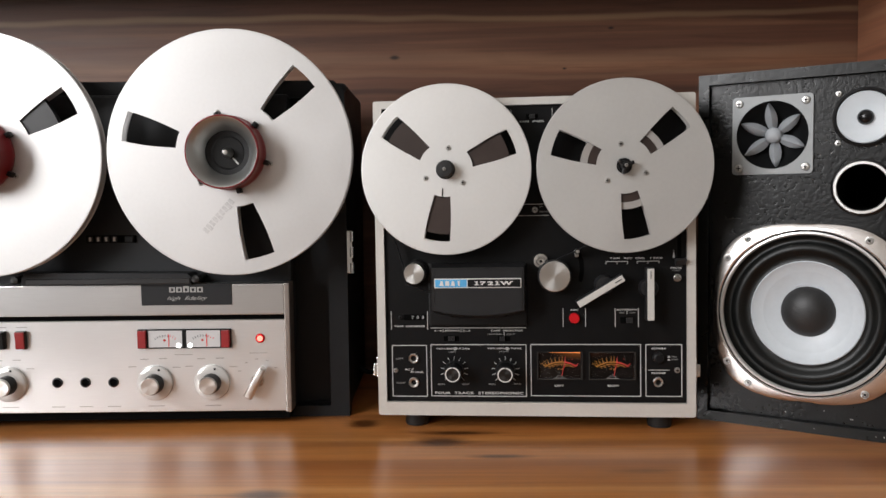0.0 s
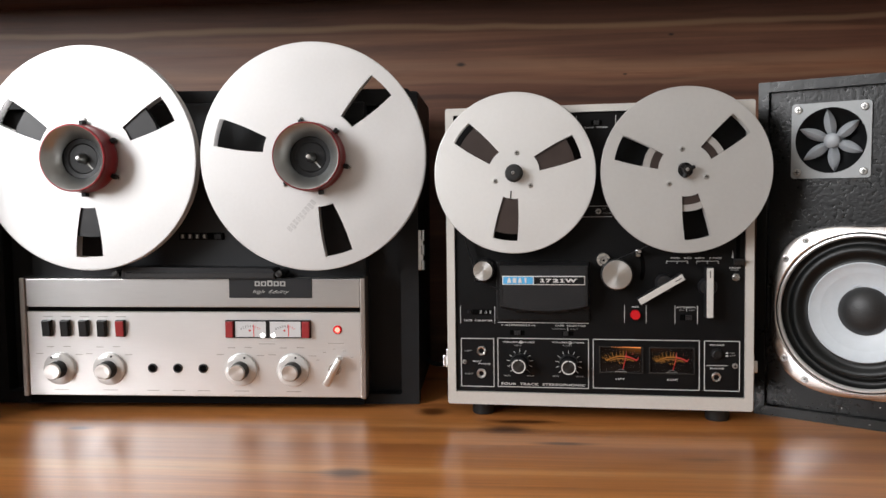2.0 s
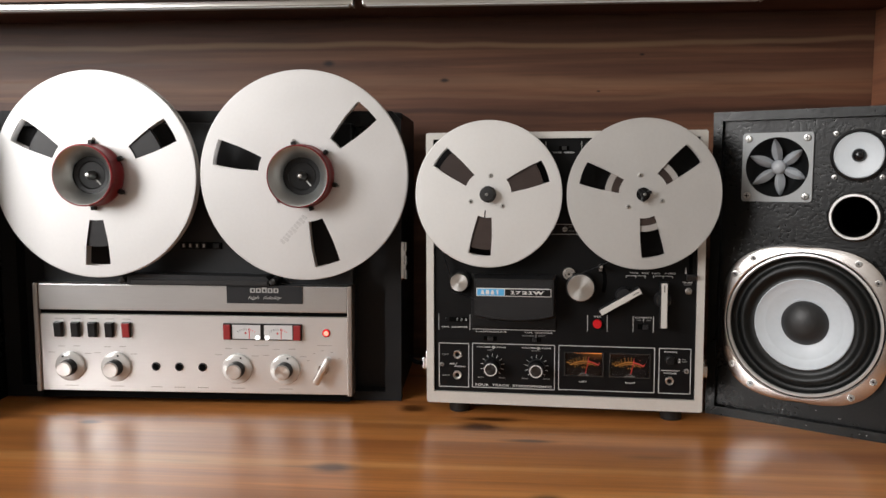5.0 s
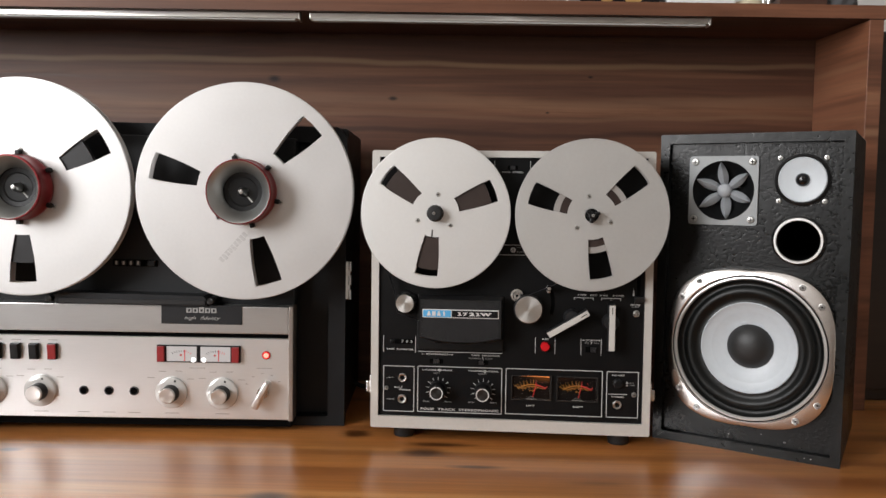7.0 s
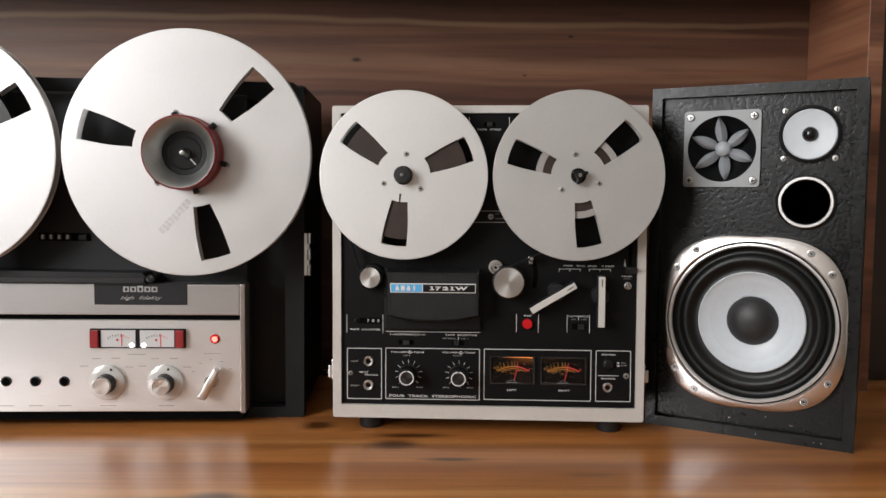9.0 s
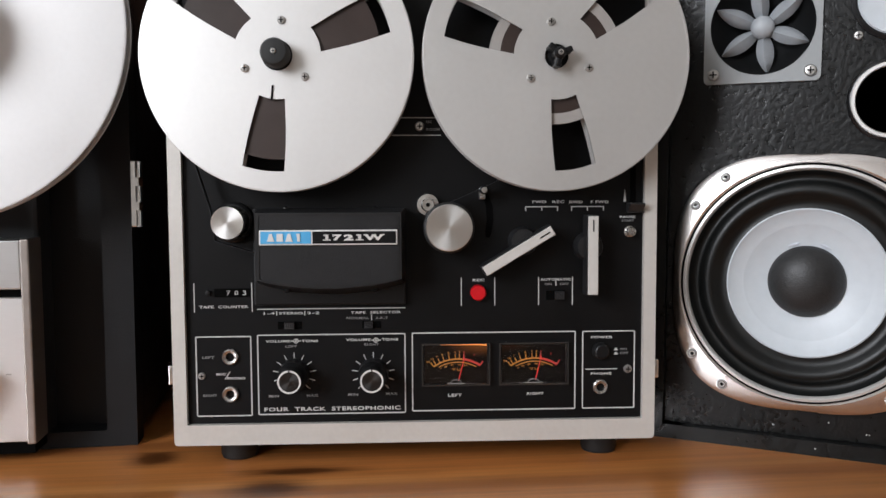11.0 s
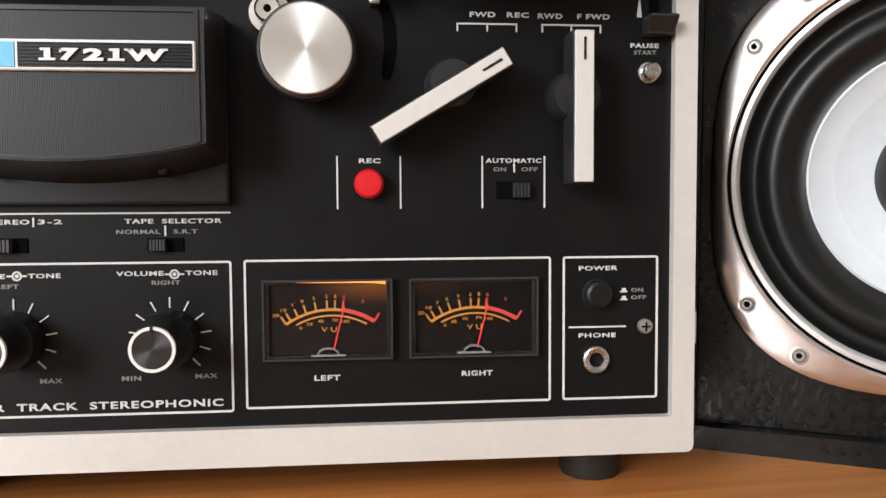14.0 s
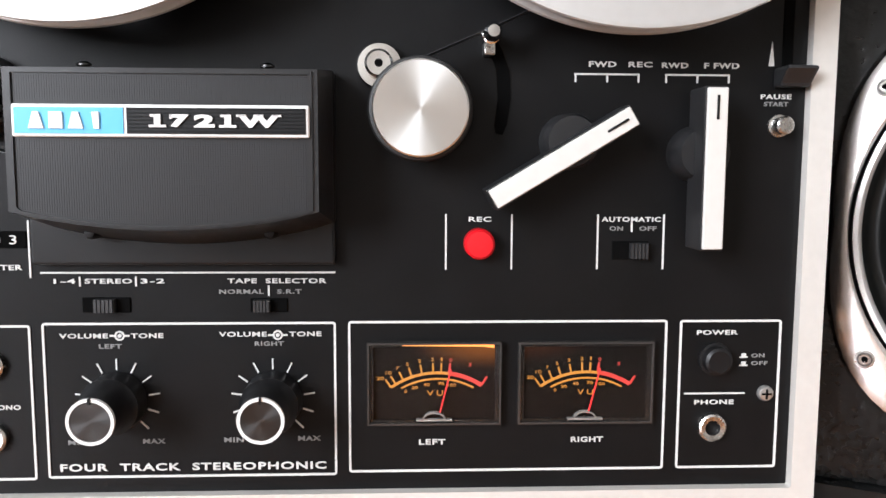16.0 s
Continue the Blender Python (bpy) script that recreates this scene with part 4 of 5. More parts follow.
def vu_meter(x0, x1, lamp, card):
    z0, z1 = 0.0602, 0.0908
    cx = (x0 + x1) / 2
    m = part("level_meter", prism([(x0, z0), (x1, z0), (x1, z1), (x0, z1)], -0.0032, 0.0002, [[(x0 + 0.0007, z0 + 0.0007), (x1 - 0.0007, z0 + 0.0007), (x1 - 0.0007, z1 - 0.0007), (x0 + 0.0007, z1 - 0.0007)]]), mat_bezel, deck, "backlit amber level meter in a clear bezel")
    part("inner_bezel", prism([(x0 + 0.0008, z0 + 0.0008), (x1 - 0.0008, z0 + 0.0008), (x1 - 0.0008, z1 - 0.0008), (x0 + 0.0008, z1 - 0.0008)], -0.0020, 0.0002, [[(x0 + 0.0022, z0 + 0.0018), (x1 - 0.0022, z0 + 0.0018), (x1 - 0.0022, z1 - 0.0018), (x0 + 0.0022, z1 - 0.0018)]]), mat_inner, m)
    part("meter_face", box(x0 + 0.001, x1 - 0.001, -0.0004, 0.0002, z0 + 0.001, z1 - 0.001), card, m)
    oz, yy = 0.0496, -0.0006
    pos = lambda a, r: (cx + (0.0012 if lamp else 0.0006) + 0.86 * r * math.sin(radians(a)), oz + 0.86 * r * math.cos(radians(a)))  # noqa: E731

    def arc(a0, a1, r0, r1, material, n=16):
        pts = [pos(a0 + (a1 - a0) * i / n, r1) for i in range(n + 1)] + [pos(a1 - (a1 - a0) * i / n, r0) for i in range(n + 1)]
        part("scale_arc", prism(pts, yy - 0.0002, yy + 0.0002), material, m)

    arc(-35, 8, 0.0338, 0.0349, AMBER)
    arc(8, 33, 0.0336, 0.0353, RED_GLOW)
    arc(-29, 29, 0.0314, 0.0321, AMBER)
    for a in (-35, -31, -25, -18.5, -11, -3, 2.5):
        part("scale_tick", bar(*pos(a, 0.0345), *pos(a, 0.0385), 0.0006, yy - 0.0002, yy + 0.0002), AMBER, m)
    for a in (8, 33):
        part("scale_tick", bar(*pos(a, 0.0345), *pos(a, 0.0388), 0.0007, yy - 0.0002, yy + 0.0002), RED_GLOW, m)
    for t, a, w in (("20", -37, 0.0026), ("10", -31, 0.0022), ("7", -25, 0.0010), ("5", -18.5, 0.0010), ("3", -11, 0.0010), ("2", -3, 0.0010), ("1", 2.5, 0.0006)):
        px, pz = pos(a, 0.0403)
        lettering(t, px - w / 2, px + w / 2, pz, 0.0012, yy, AMBER, m, name="scale_number")
    for t, a, w in (("0", 8, 0.0011), ("3", 20, 0.0010)):
        px, pz = pos(a, 0.0403)
        lettering(t, px - w / 2, px + w / 2, pz, 0.0012, yy, RED_GLOW, m, name="scale_number")
    for t, a, w in (("0", -27, 0.0010), ("20", -19, 0.0022), ("40", -9, 0.0022), ("70", 3, 0.0022), ("100", 12, 0.0030)):
        px, pz = pos(a, 0.0297)
        lettering(t, px - w / 2, px + w / 2, pz, 0.0011, yy, AMBER, m, name="scale_number")
    lettering("V U", cx - 0.0026, cx + 0.0032, 0.0716, 0.0019, yy, AMBER, m, name="scale_letters")
    part("needle", bar(*pos(3.0, 0.0165), *pos(9, 0.0365), 0.00045, yy - 0.0010, yy - 0.0006), NEEDLE, m)
    arch = [(cx + 0.0042 * math.cos(radians(a)), z0 + 0.0020 + 0.0028 * math.sin(radians(a))) for a in range(0, 181, 15)] + [(cx + 0.0036 * math.cos(radians(a)), z0 + 0.0020 + 0.0022 * math.sin(radians(a))) for a in range(180, -1, -15)]
    pv = part("needle_pivot", prism(arch, yy - 0.0022, yy - 0.0004), mat_pivot, m, "clear plastic pivot arch")
    part("pivot_foot", box(cx - 0.0065, cx + 0.0065, yy - 0.0022, yy - 0.0004, z0 + 0.0014, z0 + 0.0021), mat_pivot, pv)
    if lamp:
        part("lamp", prism([(x1 - 0.0360, z1 - 0.0011), (x1 - 0.0026, z1 - 0.0009), (x1 - 0.0026, z1 - 0.0020), (x1 - 0.0070, z1 - 0.0015)], -0.0026, -0.0020), METER_LAMP, m, "glowing amber lamp")
    gl = part("window", box(x0 + 0.0013, x1 - 0.0013, -0.0029, -0.0024, z0 + 0.0011, z1 - 0.0011), GLASS, m, "clear window")
    gl.visible_shadow = False


mat_bezel = mat("clear_bezel_edge", (0.035, 0.032, 0.030), 0.08, 0, 0.05, 300)
mat_inner = mat("dark_inner_bezel", (0.012, 0.010, 0.009), 0.14, 0, 0.05, 300)
mat_pivot = mat("grey_pivot", (0.30, 0.29, 0.28), 0.15, 0.5, 0.05, 300)
vu_meter(0.1846, 0.2333, True, backlit("amber_lit_meter_card", (0.003, 0.0018, 0.0012), (1.0, 0.30, 0.05), (0.2275 - 0.181, -0.1, 0.0905 - TABLE), (0.032, 1.0, 0.012), 0.16))
vu_meter(0.2396, 0.2894, False, backlit("dim_lit_meter_card", (0.003, 0.0018, 0.0012), (1.0, 0.26, 0.05), (0.2440 - 0.181, -0.1, 0.0905 - TABLE), (0.030, 1.0, 0.010), 0.022))

# the two small reels on their spindles
RA = 0.0888
for cx, turn, packs, label in ((0.0914, 22, [("tape_pack", 0.29, 0.76, TAPE)], "full small aluminium tape reel with brown tape"), (0.2748, 40, [("tape_pack", 0.29, 0.42, TAPE), ("leader_tape", 0.42, 0.50, LEADER)], "nearly empty small aluminium tape reel, slightly darker")):
    r = tape_reel(DK @ pose(cx, -0.030, 0.2868), RA, turn, 0.32, 0.85, 0.095, 0.155, 0.0105, REEL if turn == 22 else REEL_GREY, packs, label, 0.255, 0.0100)
    wide = 0.0100 if turn == 22 else 0.0060
    sp = part("spindle", lathe([(0.0100, -0.0295), (0.0100, -0.0030), (wide, -0.0028), (wide, 0.0005), (0.0040, 0.0006), (0.0040, 0.0130), (0.0028, 0.0145), (0, 0.0146)], 0, 0, 0, 32), BLACK, r, smooth=35)
    if turn == 22:
        part("hub_cap", lathe([(0.0090, 0.0004), (0.0090, 0.0120), (0.0078, 0.0145), (0.0040, 0.0150), (0, 0.0150)], 0, 0, 0, 40), RUBBER, r, "black rubber reel retainer", smooth=35)
        part("threading_slit", bar(-0.0032, -0.0195, -0.0040, -0.0290, 0.0012, -0.0006, 0.0014), HOLE, r)
    else:
        for a in (20, 140, 260):
            c, s = math.cos(radians(a)), math.sin(radians(a))
            bm = box(0, 0.0088, -0.0125, -0.0006, -0.0020, 0.0020, 0.0012, 2)
            bm.transform(Matrix.Rotation(-radians(a), 4, "Y"))
            part("spindle_wing", bm, BLACK, r)
    screw(0.0, -0.0146 if turn != 22 else -0.0150, 0.0, 0.0018, r)


# ---- silver-fronted tape deck ----
# local frame: x along the front from its right end to the left is negative, y into the case, z up from the table
RV = pose(-0.0935, 0.0185, TABLE + 0.003, 0, 0.6, 6)
rv = thing("tape_deck", RV, "silver-fronted reel-to-reel tape deck in a black case, two large reels", "tape deck", origin=(-0.21, 0.1, 0))
W, ZB, ZT, ZM = 0.430, 0.0135, 0.1595, 0.1215
part("case", box(-W - 0.062, 0.062, 0.050, 0.235, 0.004, 0.390, 0.006, 3), CASE, rv, "black vinyl covered case")
bm = prism([(-W - 0.062, -0.005), (0.062, -0.0022), (0.062, 0.378), (0.050, 0.390), (-W - 0.050, 0.390), (-W - 0.062, 0.378)], 0.030, 0.0505, [rrect(-W - 0.040, 0.040, 0.010, 0.370, 0.002)])
part("case_rim", bm, CASE, rv)
part("deck_plate", box(-W + 0.002, -0.002, 0.022, 0.0505, 0.010, 0.374, 0.003, 2), DECK, rv, "charcoal grey transport plate")
fp = part("control_panel", box(-W + 0.0065, -0.0065, 0.0, 0.0215, ZB, ZM - 0.003, 0.0006, 1), BRUSHED, rv, "brushed aluminium control panel")
st = part("trim_strip", box(-W + 0.0065, -0.0065, -0.0012, 0.0215, ZM + 0.003, ZT, 0.0012, 2), BRUSHED_DARK, rv, "brushed aluminium trim strip")
part("shadow_gap", box(-W + 0.0065, -0.0065, 0.004, 0.0215, ZM - 0.0029, ZM + 0.0029), HOLE, rv)
mat_end = mat("satin_end_trim", (0.42, 0.38, 0.35), 0.38, 0.9, 0.06, 200)
for x in (-W, -0.0062):
    part("end_trim", box(x, x + 0.0062, -0.0035, 0.0215, ZB - 0.001, ZT + 0.001, 0.0012, 2), mat_end, rv, "satin end trim")
part("base_rail", box(-W + 0.004, -0.004, 0.006, 0.05, 0.003, ZB - 0.0005), HOLE, rv)
for x in (-W + 0.06, -0.05):
    part("foot", upright([(0, -0.003), (0.010, -0.003), (0.011, 0.001), (0.011, 0.0045), (0, 0.0045)], x, 0.1), RUBBER, rv)
    part("foot", upright([(0, -0.003), (0.010, -0.003), (0.011, 0.001), (0.011, 0.0045), (0, 0.0045)], x, 0.2), RUBBER, rv)
# name plate with a plain mark and a script line
npl = part("name_plate", box(-0.1668, -0.0650, -0.0022, -0.0010, 0.1362, 0.1602, 0.0003, 1), DECK, st, "dark grey name plate")
for i in range(5):
    x = -0.1350 + i * 0.0078
    part("mark_block", prism([(x, 0.1508), (x + 0.0064, 0.1508), (x + 0.0064, 0.1568 + 0.001 * (i == 2)), (x, 0.1568 + 0.001 * (i == 2))], -0.0026, -0.0021, [[(x + 0.0018, 0.1521), (x + 0.0048, 0.1521), (x + 0.0048, 0.1554), (x + 0.0018, 0.1554)]]), GREY_LIGHT, npl)
lettering("high  fidelity", -0.1380, -0.0925, 0.1436, 0.0055, -0.0023, GREY_LIGHT, npl, shear=0.45)


def rocker(x, red):
    k = part("push_switch", box(x - 0.0056, x + 0.0056, -0.0050, 0.0, 0.0880, 0.1085, 0.0008, 2), BLACK, fp)
    bm = box(x - 0.0050, x + 0.0050, -0.0080, -0.0049, 0.0888, 0.1078, 0.0008, 2)
    for v in bm.verts:
        if v.co.z < 0.095 and v.co.y < -0.0065:
            v.co.y += 0.002
    part("switch_cap", bm, RED_DULL if red else BLACK, k)


RED_DULL = mat("dull_red_plastic", (0.30, 0.02, 0.022), 0.4, 0, 0.05, 300)
for i in range(5):
    x = -W + 0.0335 + i * 0.0232
    rocker(x, i == 4)
    part("caption", box(x - 0.006, x + 0.006, -0.0003, 0.0001, 0.1120, 0.1128), FAINT, fp)


def clear_knob(x, z, turn):
    k = part("rotary_knob", lathe([(0.0200, 0.0), (0.0203, 0.002), (0.0196, 0.0045), (0.0180, 0.0055), (0.0120, 0.0058), (0, 0.0058)], x, 0, z, 64), SKIRT, fp, "clear skirted aluminium knob", smooth=35)
    part("stem", lathe([(0.0112, 0.0057), (0.0108, 0.0120), (0.0104, 0.0180), (0, 0.0180)], x, 0, z, 48), BLACK, k, "black knob stem", smooth=35)
    part("cap", lathe([(0.0100, 0.0179), (0.0098, 0.0206), (0.0092, 0.0214), (0, 0.0210)], x, 0, z, 56), SPUN, k, "spun aluminium cap", smooth=30)
    a = radians(turn)
    part("pointer", box(x + 0.0165 * math.cos(a) - 0.0012, x + 0.0165 * math.cos(a) + 0.0012, -0.0064, -0.0054, z + 0.0165 * math.sin(a) - 0.0012, z + 0.0165 * math.sin(a) + 0.0012, 0.0003, 1), BLACK, k)


SKIRT = mat("clear_knob_skirt", (0.66, 0.65, 0.63), 0.14, 0.2, 0.06, 200)
for x, a in ((-W + 0.0470, 120), (-W + 0.1100, 75), (-0.1545, 70), (-0.0900, 75)):
    clear_knob(x, 0.0475, a)
    part("caption", box(x - 0.009, x + 0.009, -0.0003, 0.0001, 0.0200, 0.0208), FAINT, fp)
    for dx, dz in ((-0.026, 0.018), (0.024, 0.017), (-0.012, 0.0265), (0.009, 0.0270)):
        part("caption", box(x + dx - 0.0045, x + dx + 0.0045, -0.0003, 0.0001, 0.0475 + dz, 0.0483 + dz), FAINT, fp)
for i in range(3):
    x = -W + 0.1640 + i * 0.0318
    j = part("jack_socket", lathe([(0.0058, 0.0), (0.0058, 0.0012), (0.0048, 0.0014), (0.0042, 0.0004), (0.0040, -0.004), (0, -0.004)], x, 0, 0.0485, 28), mat_knob, fp, smooth=35)
    part("socket_hole", lathe([(0.0043, 0.0008), (0, 0.0008)], x, 0, 0.0485, 24), HOLE, j)
    part("caption", box(x - 0.0075, x + 0.0075, -0.0003, 0.0001, 0.0200, 0.0208), FAINT, fp)
# level meters with red end switches
vm = part("meter_unit", box(-0.1725, -0.0670, -0.0030, 0.0, 0.0870, 0.1090, 0.0006, 1), BLACK, fp, "white lit twin level meters")
for x in (-0.1712, -0.0772):
    part("end_switch", box(x, x + 0.0090, -0.0075, -0.0028, 0.0882, 0.1078, 0.0008, 2), RED_DULL, vm)
for x0, x1, s in ((-0.1600, -0.1222, 0.0), (-0.1172, -0.0794, 0.0)):
    f = part("meter_face", box(x0, x1, -0.0034, -0.0028, 0.0885, 0.1075), LIT_FACE, vm)
    cx = (x0 + x1) / 2
    for i in range(9):
        a = radians(-32 + 8 * i)
        part("scale_tick", bar(cx + 0.020 * math.sin(a), 0.0805 + 0.020 * math.cos(a), cx + 0.0225 * math.sin(a), 0.0805 + 0.0225 * math.cos(a), 0.0005, -0.0037, -0.0033), BLACK if i < 6 else NEEDLE, f)
    part("needle", bar(cx + 0.004, 0.0890, cx + 0.004, 0.1035, 0.0008, -0.0040, -0.0036), NEEDLE, f)
    part("meter_dot", lathe([(0.0014, 0.0034), (0.0010, 0.0044), (0, 0.0045)], cx - 0.001, 0, 0.0965, 12), RED_GLOW, f)
    part("bulb_spot", lathe([(0.0030, 0.0033), (0.0022, 0.0042), (0, 0.0045)], x1 - 0.004 if x0 < -0.14 else x0 + 0.004, 0, 0.0905, 16), LIT_SPOT, f)
part("caption", box(-0.132, -0.112, -0.0003, 0.0001, 0.0790, 0.0798), FAINT, fp)
ld = part("power_lamp", lathe([(0.0054, 0.0), (0.0054, 0.0010), (0.0042, 0.0022), (0, 0.0024)], -0.0346, 0, 0.0974, 28), RED, fp, "glowing red power lamp", smooth=40)
part("lamp_core", lathe([(0.0034, 0.0020), (0.0026, 0.0034), (0, 0.0040)], -0.0346, 0, 0.0974, 24), LED, ld, smooth=40)
# power lever
pv = part("power_lever", lathe([(0.0075, 0.0), (0.0072, 0.006), (0, 0.0065)], -0.0385, 0, 0.0490, 32), STEEL, fp, smooth=35)
bm = box(-0.0190, 0.0190, -0.018, -0.005, -0.0042, 0.0042, 0.0022, 3)
for v in bm.verts:
    v.co.z *= 1.0 - 0.25 * (v.co.x / 0.019)
bm.transform(Matrix.Translation((-0.0385, 0, 0.0490)) @ Matrix.Rotation(-radians(62), 4, "Y"))
part("lever_handle", bm, SPUN, pv, "tapered aluminium lever", smooth=40)
part("caption", box(-0.047, -0.027, -0.0003, 0.0001, 0.0800, 0.0808), FAINT, fp)
for a in range(35, 160, 30):
    part("caption", box(-0.0375 + 0.024 * math.cos(radians(a)) - 0.0018, -0.0375 + 0.024 * math.cos(radians(a)) + 0.0018, -0.0003, 0.0001, 0.0492 + 0.024 * math.sin(radians(a)), 0.0500 + 0.024 * math.sin(radians(a))), FAINT, fp)
# head cover between the reels and the tape counter above it
bm = prism([(-0.2990, 0.1600), (-0.1090, 0.1600), (-0.1090, 0.1680), (-0.1130, 0.1725), (-0.2920, 0.1745), (-0.2980, 0.1710)], -0.006, 0.0222)
part("head_cover", bm, DECK, rv, "charcoal head cover")
part("cover_lip", box(-0.2930, -0.1100, -0.0075, -0.0058, 0.1612, 0.1675, 0.0006, 1), mat_slider, rv)
for x in (-0.3060, -0.1040):
    part("tape_guide", lathe([(0.0045, -0.022), (0.0045, -0.004), (0.0030, -0.002), (0.0030, 0.004), (0.0042, 0.005), (0.0042, 0.007), (0, 0.0074)], x, 0, 0.1660, 24), mat_knob, rv, smooth=35)
ct = part("tape_counter", box(-0.2360, -0.1790, 0.0205, 0.0222, 0.2060, 0.2145, 0.0004, 1), HOLE, rv)
for i in range(4):
    x = -0.2310 + i * 0.0092
    part("digit_wheel", box(x - 0.0030, x + 0.0030, 0.0195, 0.0207, 0.2070, 0.2135, 0.0004, 1), mat_slider, ct)
    part("digit_bar", box(x - 0.0012, x + 0.0012, 0.0190, 0.0196, 0.2080, 0.2125), PRINT, ct)
part("reset_button", box(-0.1905, -0.1810, 0.0165, 0.0207, 0.2070, 0.2135, 0.0008, 2), BLACK, rv)
# chrome hinge on the case side
hg = part("hinge", box(0.0615, 0.0680, 0.030, 0.044, 0.167, 0.217, 0.0008, 2), CHROME, rv, "chrome case hinge")
for z in (0.1735, 0.192, 0.2105):
    part("hinge_knuckle", upright([(0, z - 0.006), (0.0026, z - 0.006), (0.0026, z + 0.006), (0, z + 0.006)], 0.0680, 0.030, 16), CHROME, hg, smooth=40)

# the two large reels with red hub adapters
RB = 0.1317
WORN = mat("worn_print", (0.60, 0.595, 0.59), 0.5, 0.6, 0.25, 400)
for cx, turn, packs, label in ((-0.3248, 30, [("tape_pack", 0.42, 0.70, TAPE_DARK)], "large aluminium tape reel on a red hub, black tape"), (-0.0556, 45, [("tape_pack", 0.30, 0.38, TAPE_DARK)], "large empty aluminium tape reel on a red hub")):
    r = tape_reel(RV @ pose(cx, -0.030, 0.3048), RB, turn, 0.44, 0.885, 0.068, 0.125, 0.0125, REEL_WHITE, packs, label, 0.345, 0.0200)
    ad = part("hub_adapter", lathe([(0.0390, 0.0002), (0.0398, 0.002), (0.0398, 0.008), (0.0388, 0.010), (0.0382, 0.026), (0.0386, 0.028), (0.0386, 0.0315), (0.0379, 0.0328), (0.0368, 0.0328)], 0, 0, 0, 72), RED_ANO, r, "red anodised hub adapter", smooth=35)
    part("funnel", lathe([(0.0368, 0.0329), (0.0355, 0.0322), (0.0245, 0.012), (0.0235, 0.010)], 0, 0, 0, 72), FUNNEL, ad, "machined grey funnel", smooth=35)
    part("inner_disc", lathe([(0.0238, 0.0105), (0.0230, 0.008), (0.0180, 0.0075), (0.0165, 0.006), (0, 0.006)], 0, 0, 0, 56), BLACK, ad, smooth=35)
    part("spindle", lathe([(0.0060, 0.0058), (0.0055, 0.012), (0.0030, 0.016), (0.0026, 0.019), (0, 0.0195)], 0, 0, 0, 24), STEEL, ad, smooth=35)
    bm = box(0.0075, 0.0165, -0.0066, -0.0058, -0.0007, 0.0007)
    bm.transform(Matrix.Rotation(radians(48), 4, "Y"))
    part("maker_bar", bm, PRINT, ad, "small white print")
    if packs[0][2] < 0.5:
        for i in range(9):  # worn maker's print, no longer legible
            bm = box(-0.0022, 0.0018, -0.00035, 0.0002, 0.0 - 0.0035 * (1 + 0.4 * (i % 3 == 1)), 0.0035)
            bm.transform(Matrix.Rotation(radians(-48), 4, "Y") @ Matrix.Translation((-0.080 + i * 0.0052, 0, -0.035)))
            part("worn_print", bm, WORN, r, "worn grey print")
    part("shaft", lathe([(0.0150, -0.0500), (0.0150, 0.0004)], 0, 0, 0, 24), BLACK, r)
    for k in range(6):
        a = math.radians(turn + 60 * k)
        bm = box(0.0385, 0.0445, -0.009, -0.001, -0.0028, 0.0028, 0.0010, 2)
        bm.transform(Matrix.Rotation(-a, 4, "Y"))
        part("lug", bm, BLACK, ad)


# ---- loudspeaker ----
SP = pose(0.3660, 0.0570, TABLE, 0, 0, -26.1)
sp = thing("loudspeaker", SP, "black vinyl three-way bookshelf loudspeaker with a silver-framed woofer", "loudspeaker", origin=(0.109, 0.07, 0))
SW, SH, SD, LIP = 0.2155, 0.3840, 0.205, 0.009
MOUTHS = [(0.1610, 0.2587, 0.0236), (0.1110, 0.1272, 0.0832), (0.0750, 0.3160, 0.0366)]  # bass port, woofer and horn: x, z, radius
part("cabinet", prism(rrect(0, SW, 0, SH, 0.0015, 3), LIP + 0.004, SD - 0.012, [circle(x, z, r, 72) for x, z, r in MOUTHS]), VINYL_EDGE, sp, "black vinyl cabinet")
part("back_board", prism(rrect(0.0005, SW - 0.0005, 0.0002, SH - 0.0005, 0.0015, 3), SD - 0.0121, SD), VINYL_EDGE, sp)
t = 0.011
for i, o in enumerate(([(0, 0), (SW, 0), (SW - t, t), (t, t)], [(SW, 0), (SW, SH), (SW - t, SH - t), (SW - t, t)], [(SW, SH), (0, SH), (t, SH - t), (SW - t, SH - t)], [(0, SH), (0, 0), (t, t), (t, SH - t)])):
    bm = prism(o, 0.0, LIP + 0.0042)
    part("front_edge", bm, VINYL_EDGE, sp, "mitred vinyl covered edge")
part("baffle", prism([(t + 0.0004, t + 0.0004), (SW - t - 0.0004, t + 0.0004), (SW - t - 0.0004, SH - t - 0.0004), (t + 0.0004, SH - t - 0.0004)], LIP - 0.0012, LIP + 0.0039, [circle(x, z, r, 72) for x, z, r in MOUTHS]), VINYL, sp, "embossed black vinyl baffle")
F = LIP - 0.0012  # front of the baffle
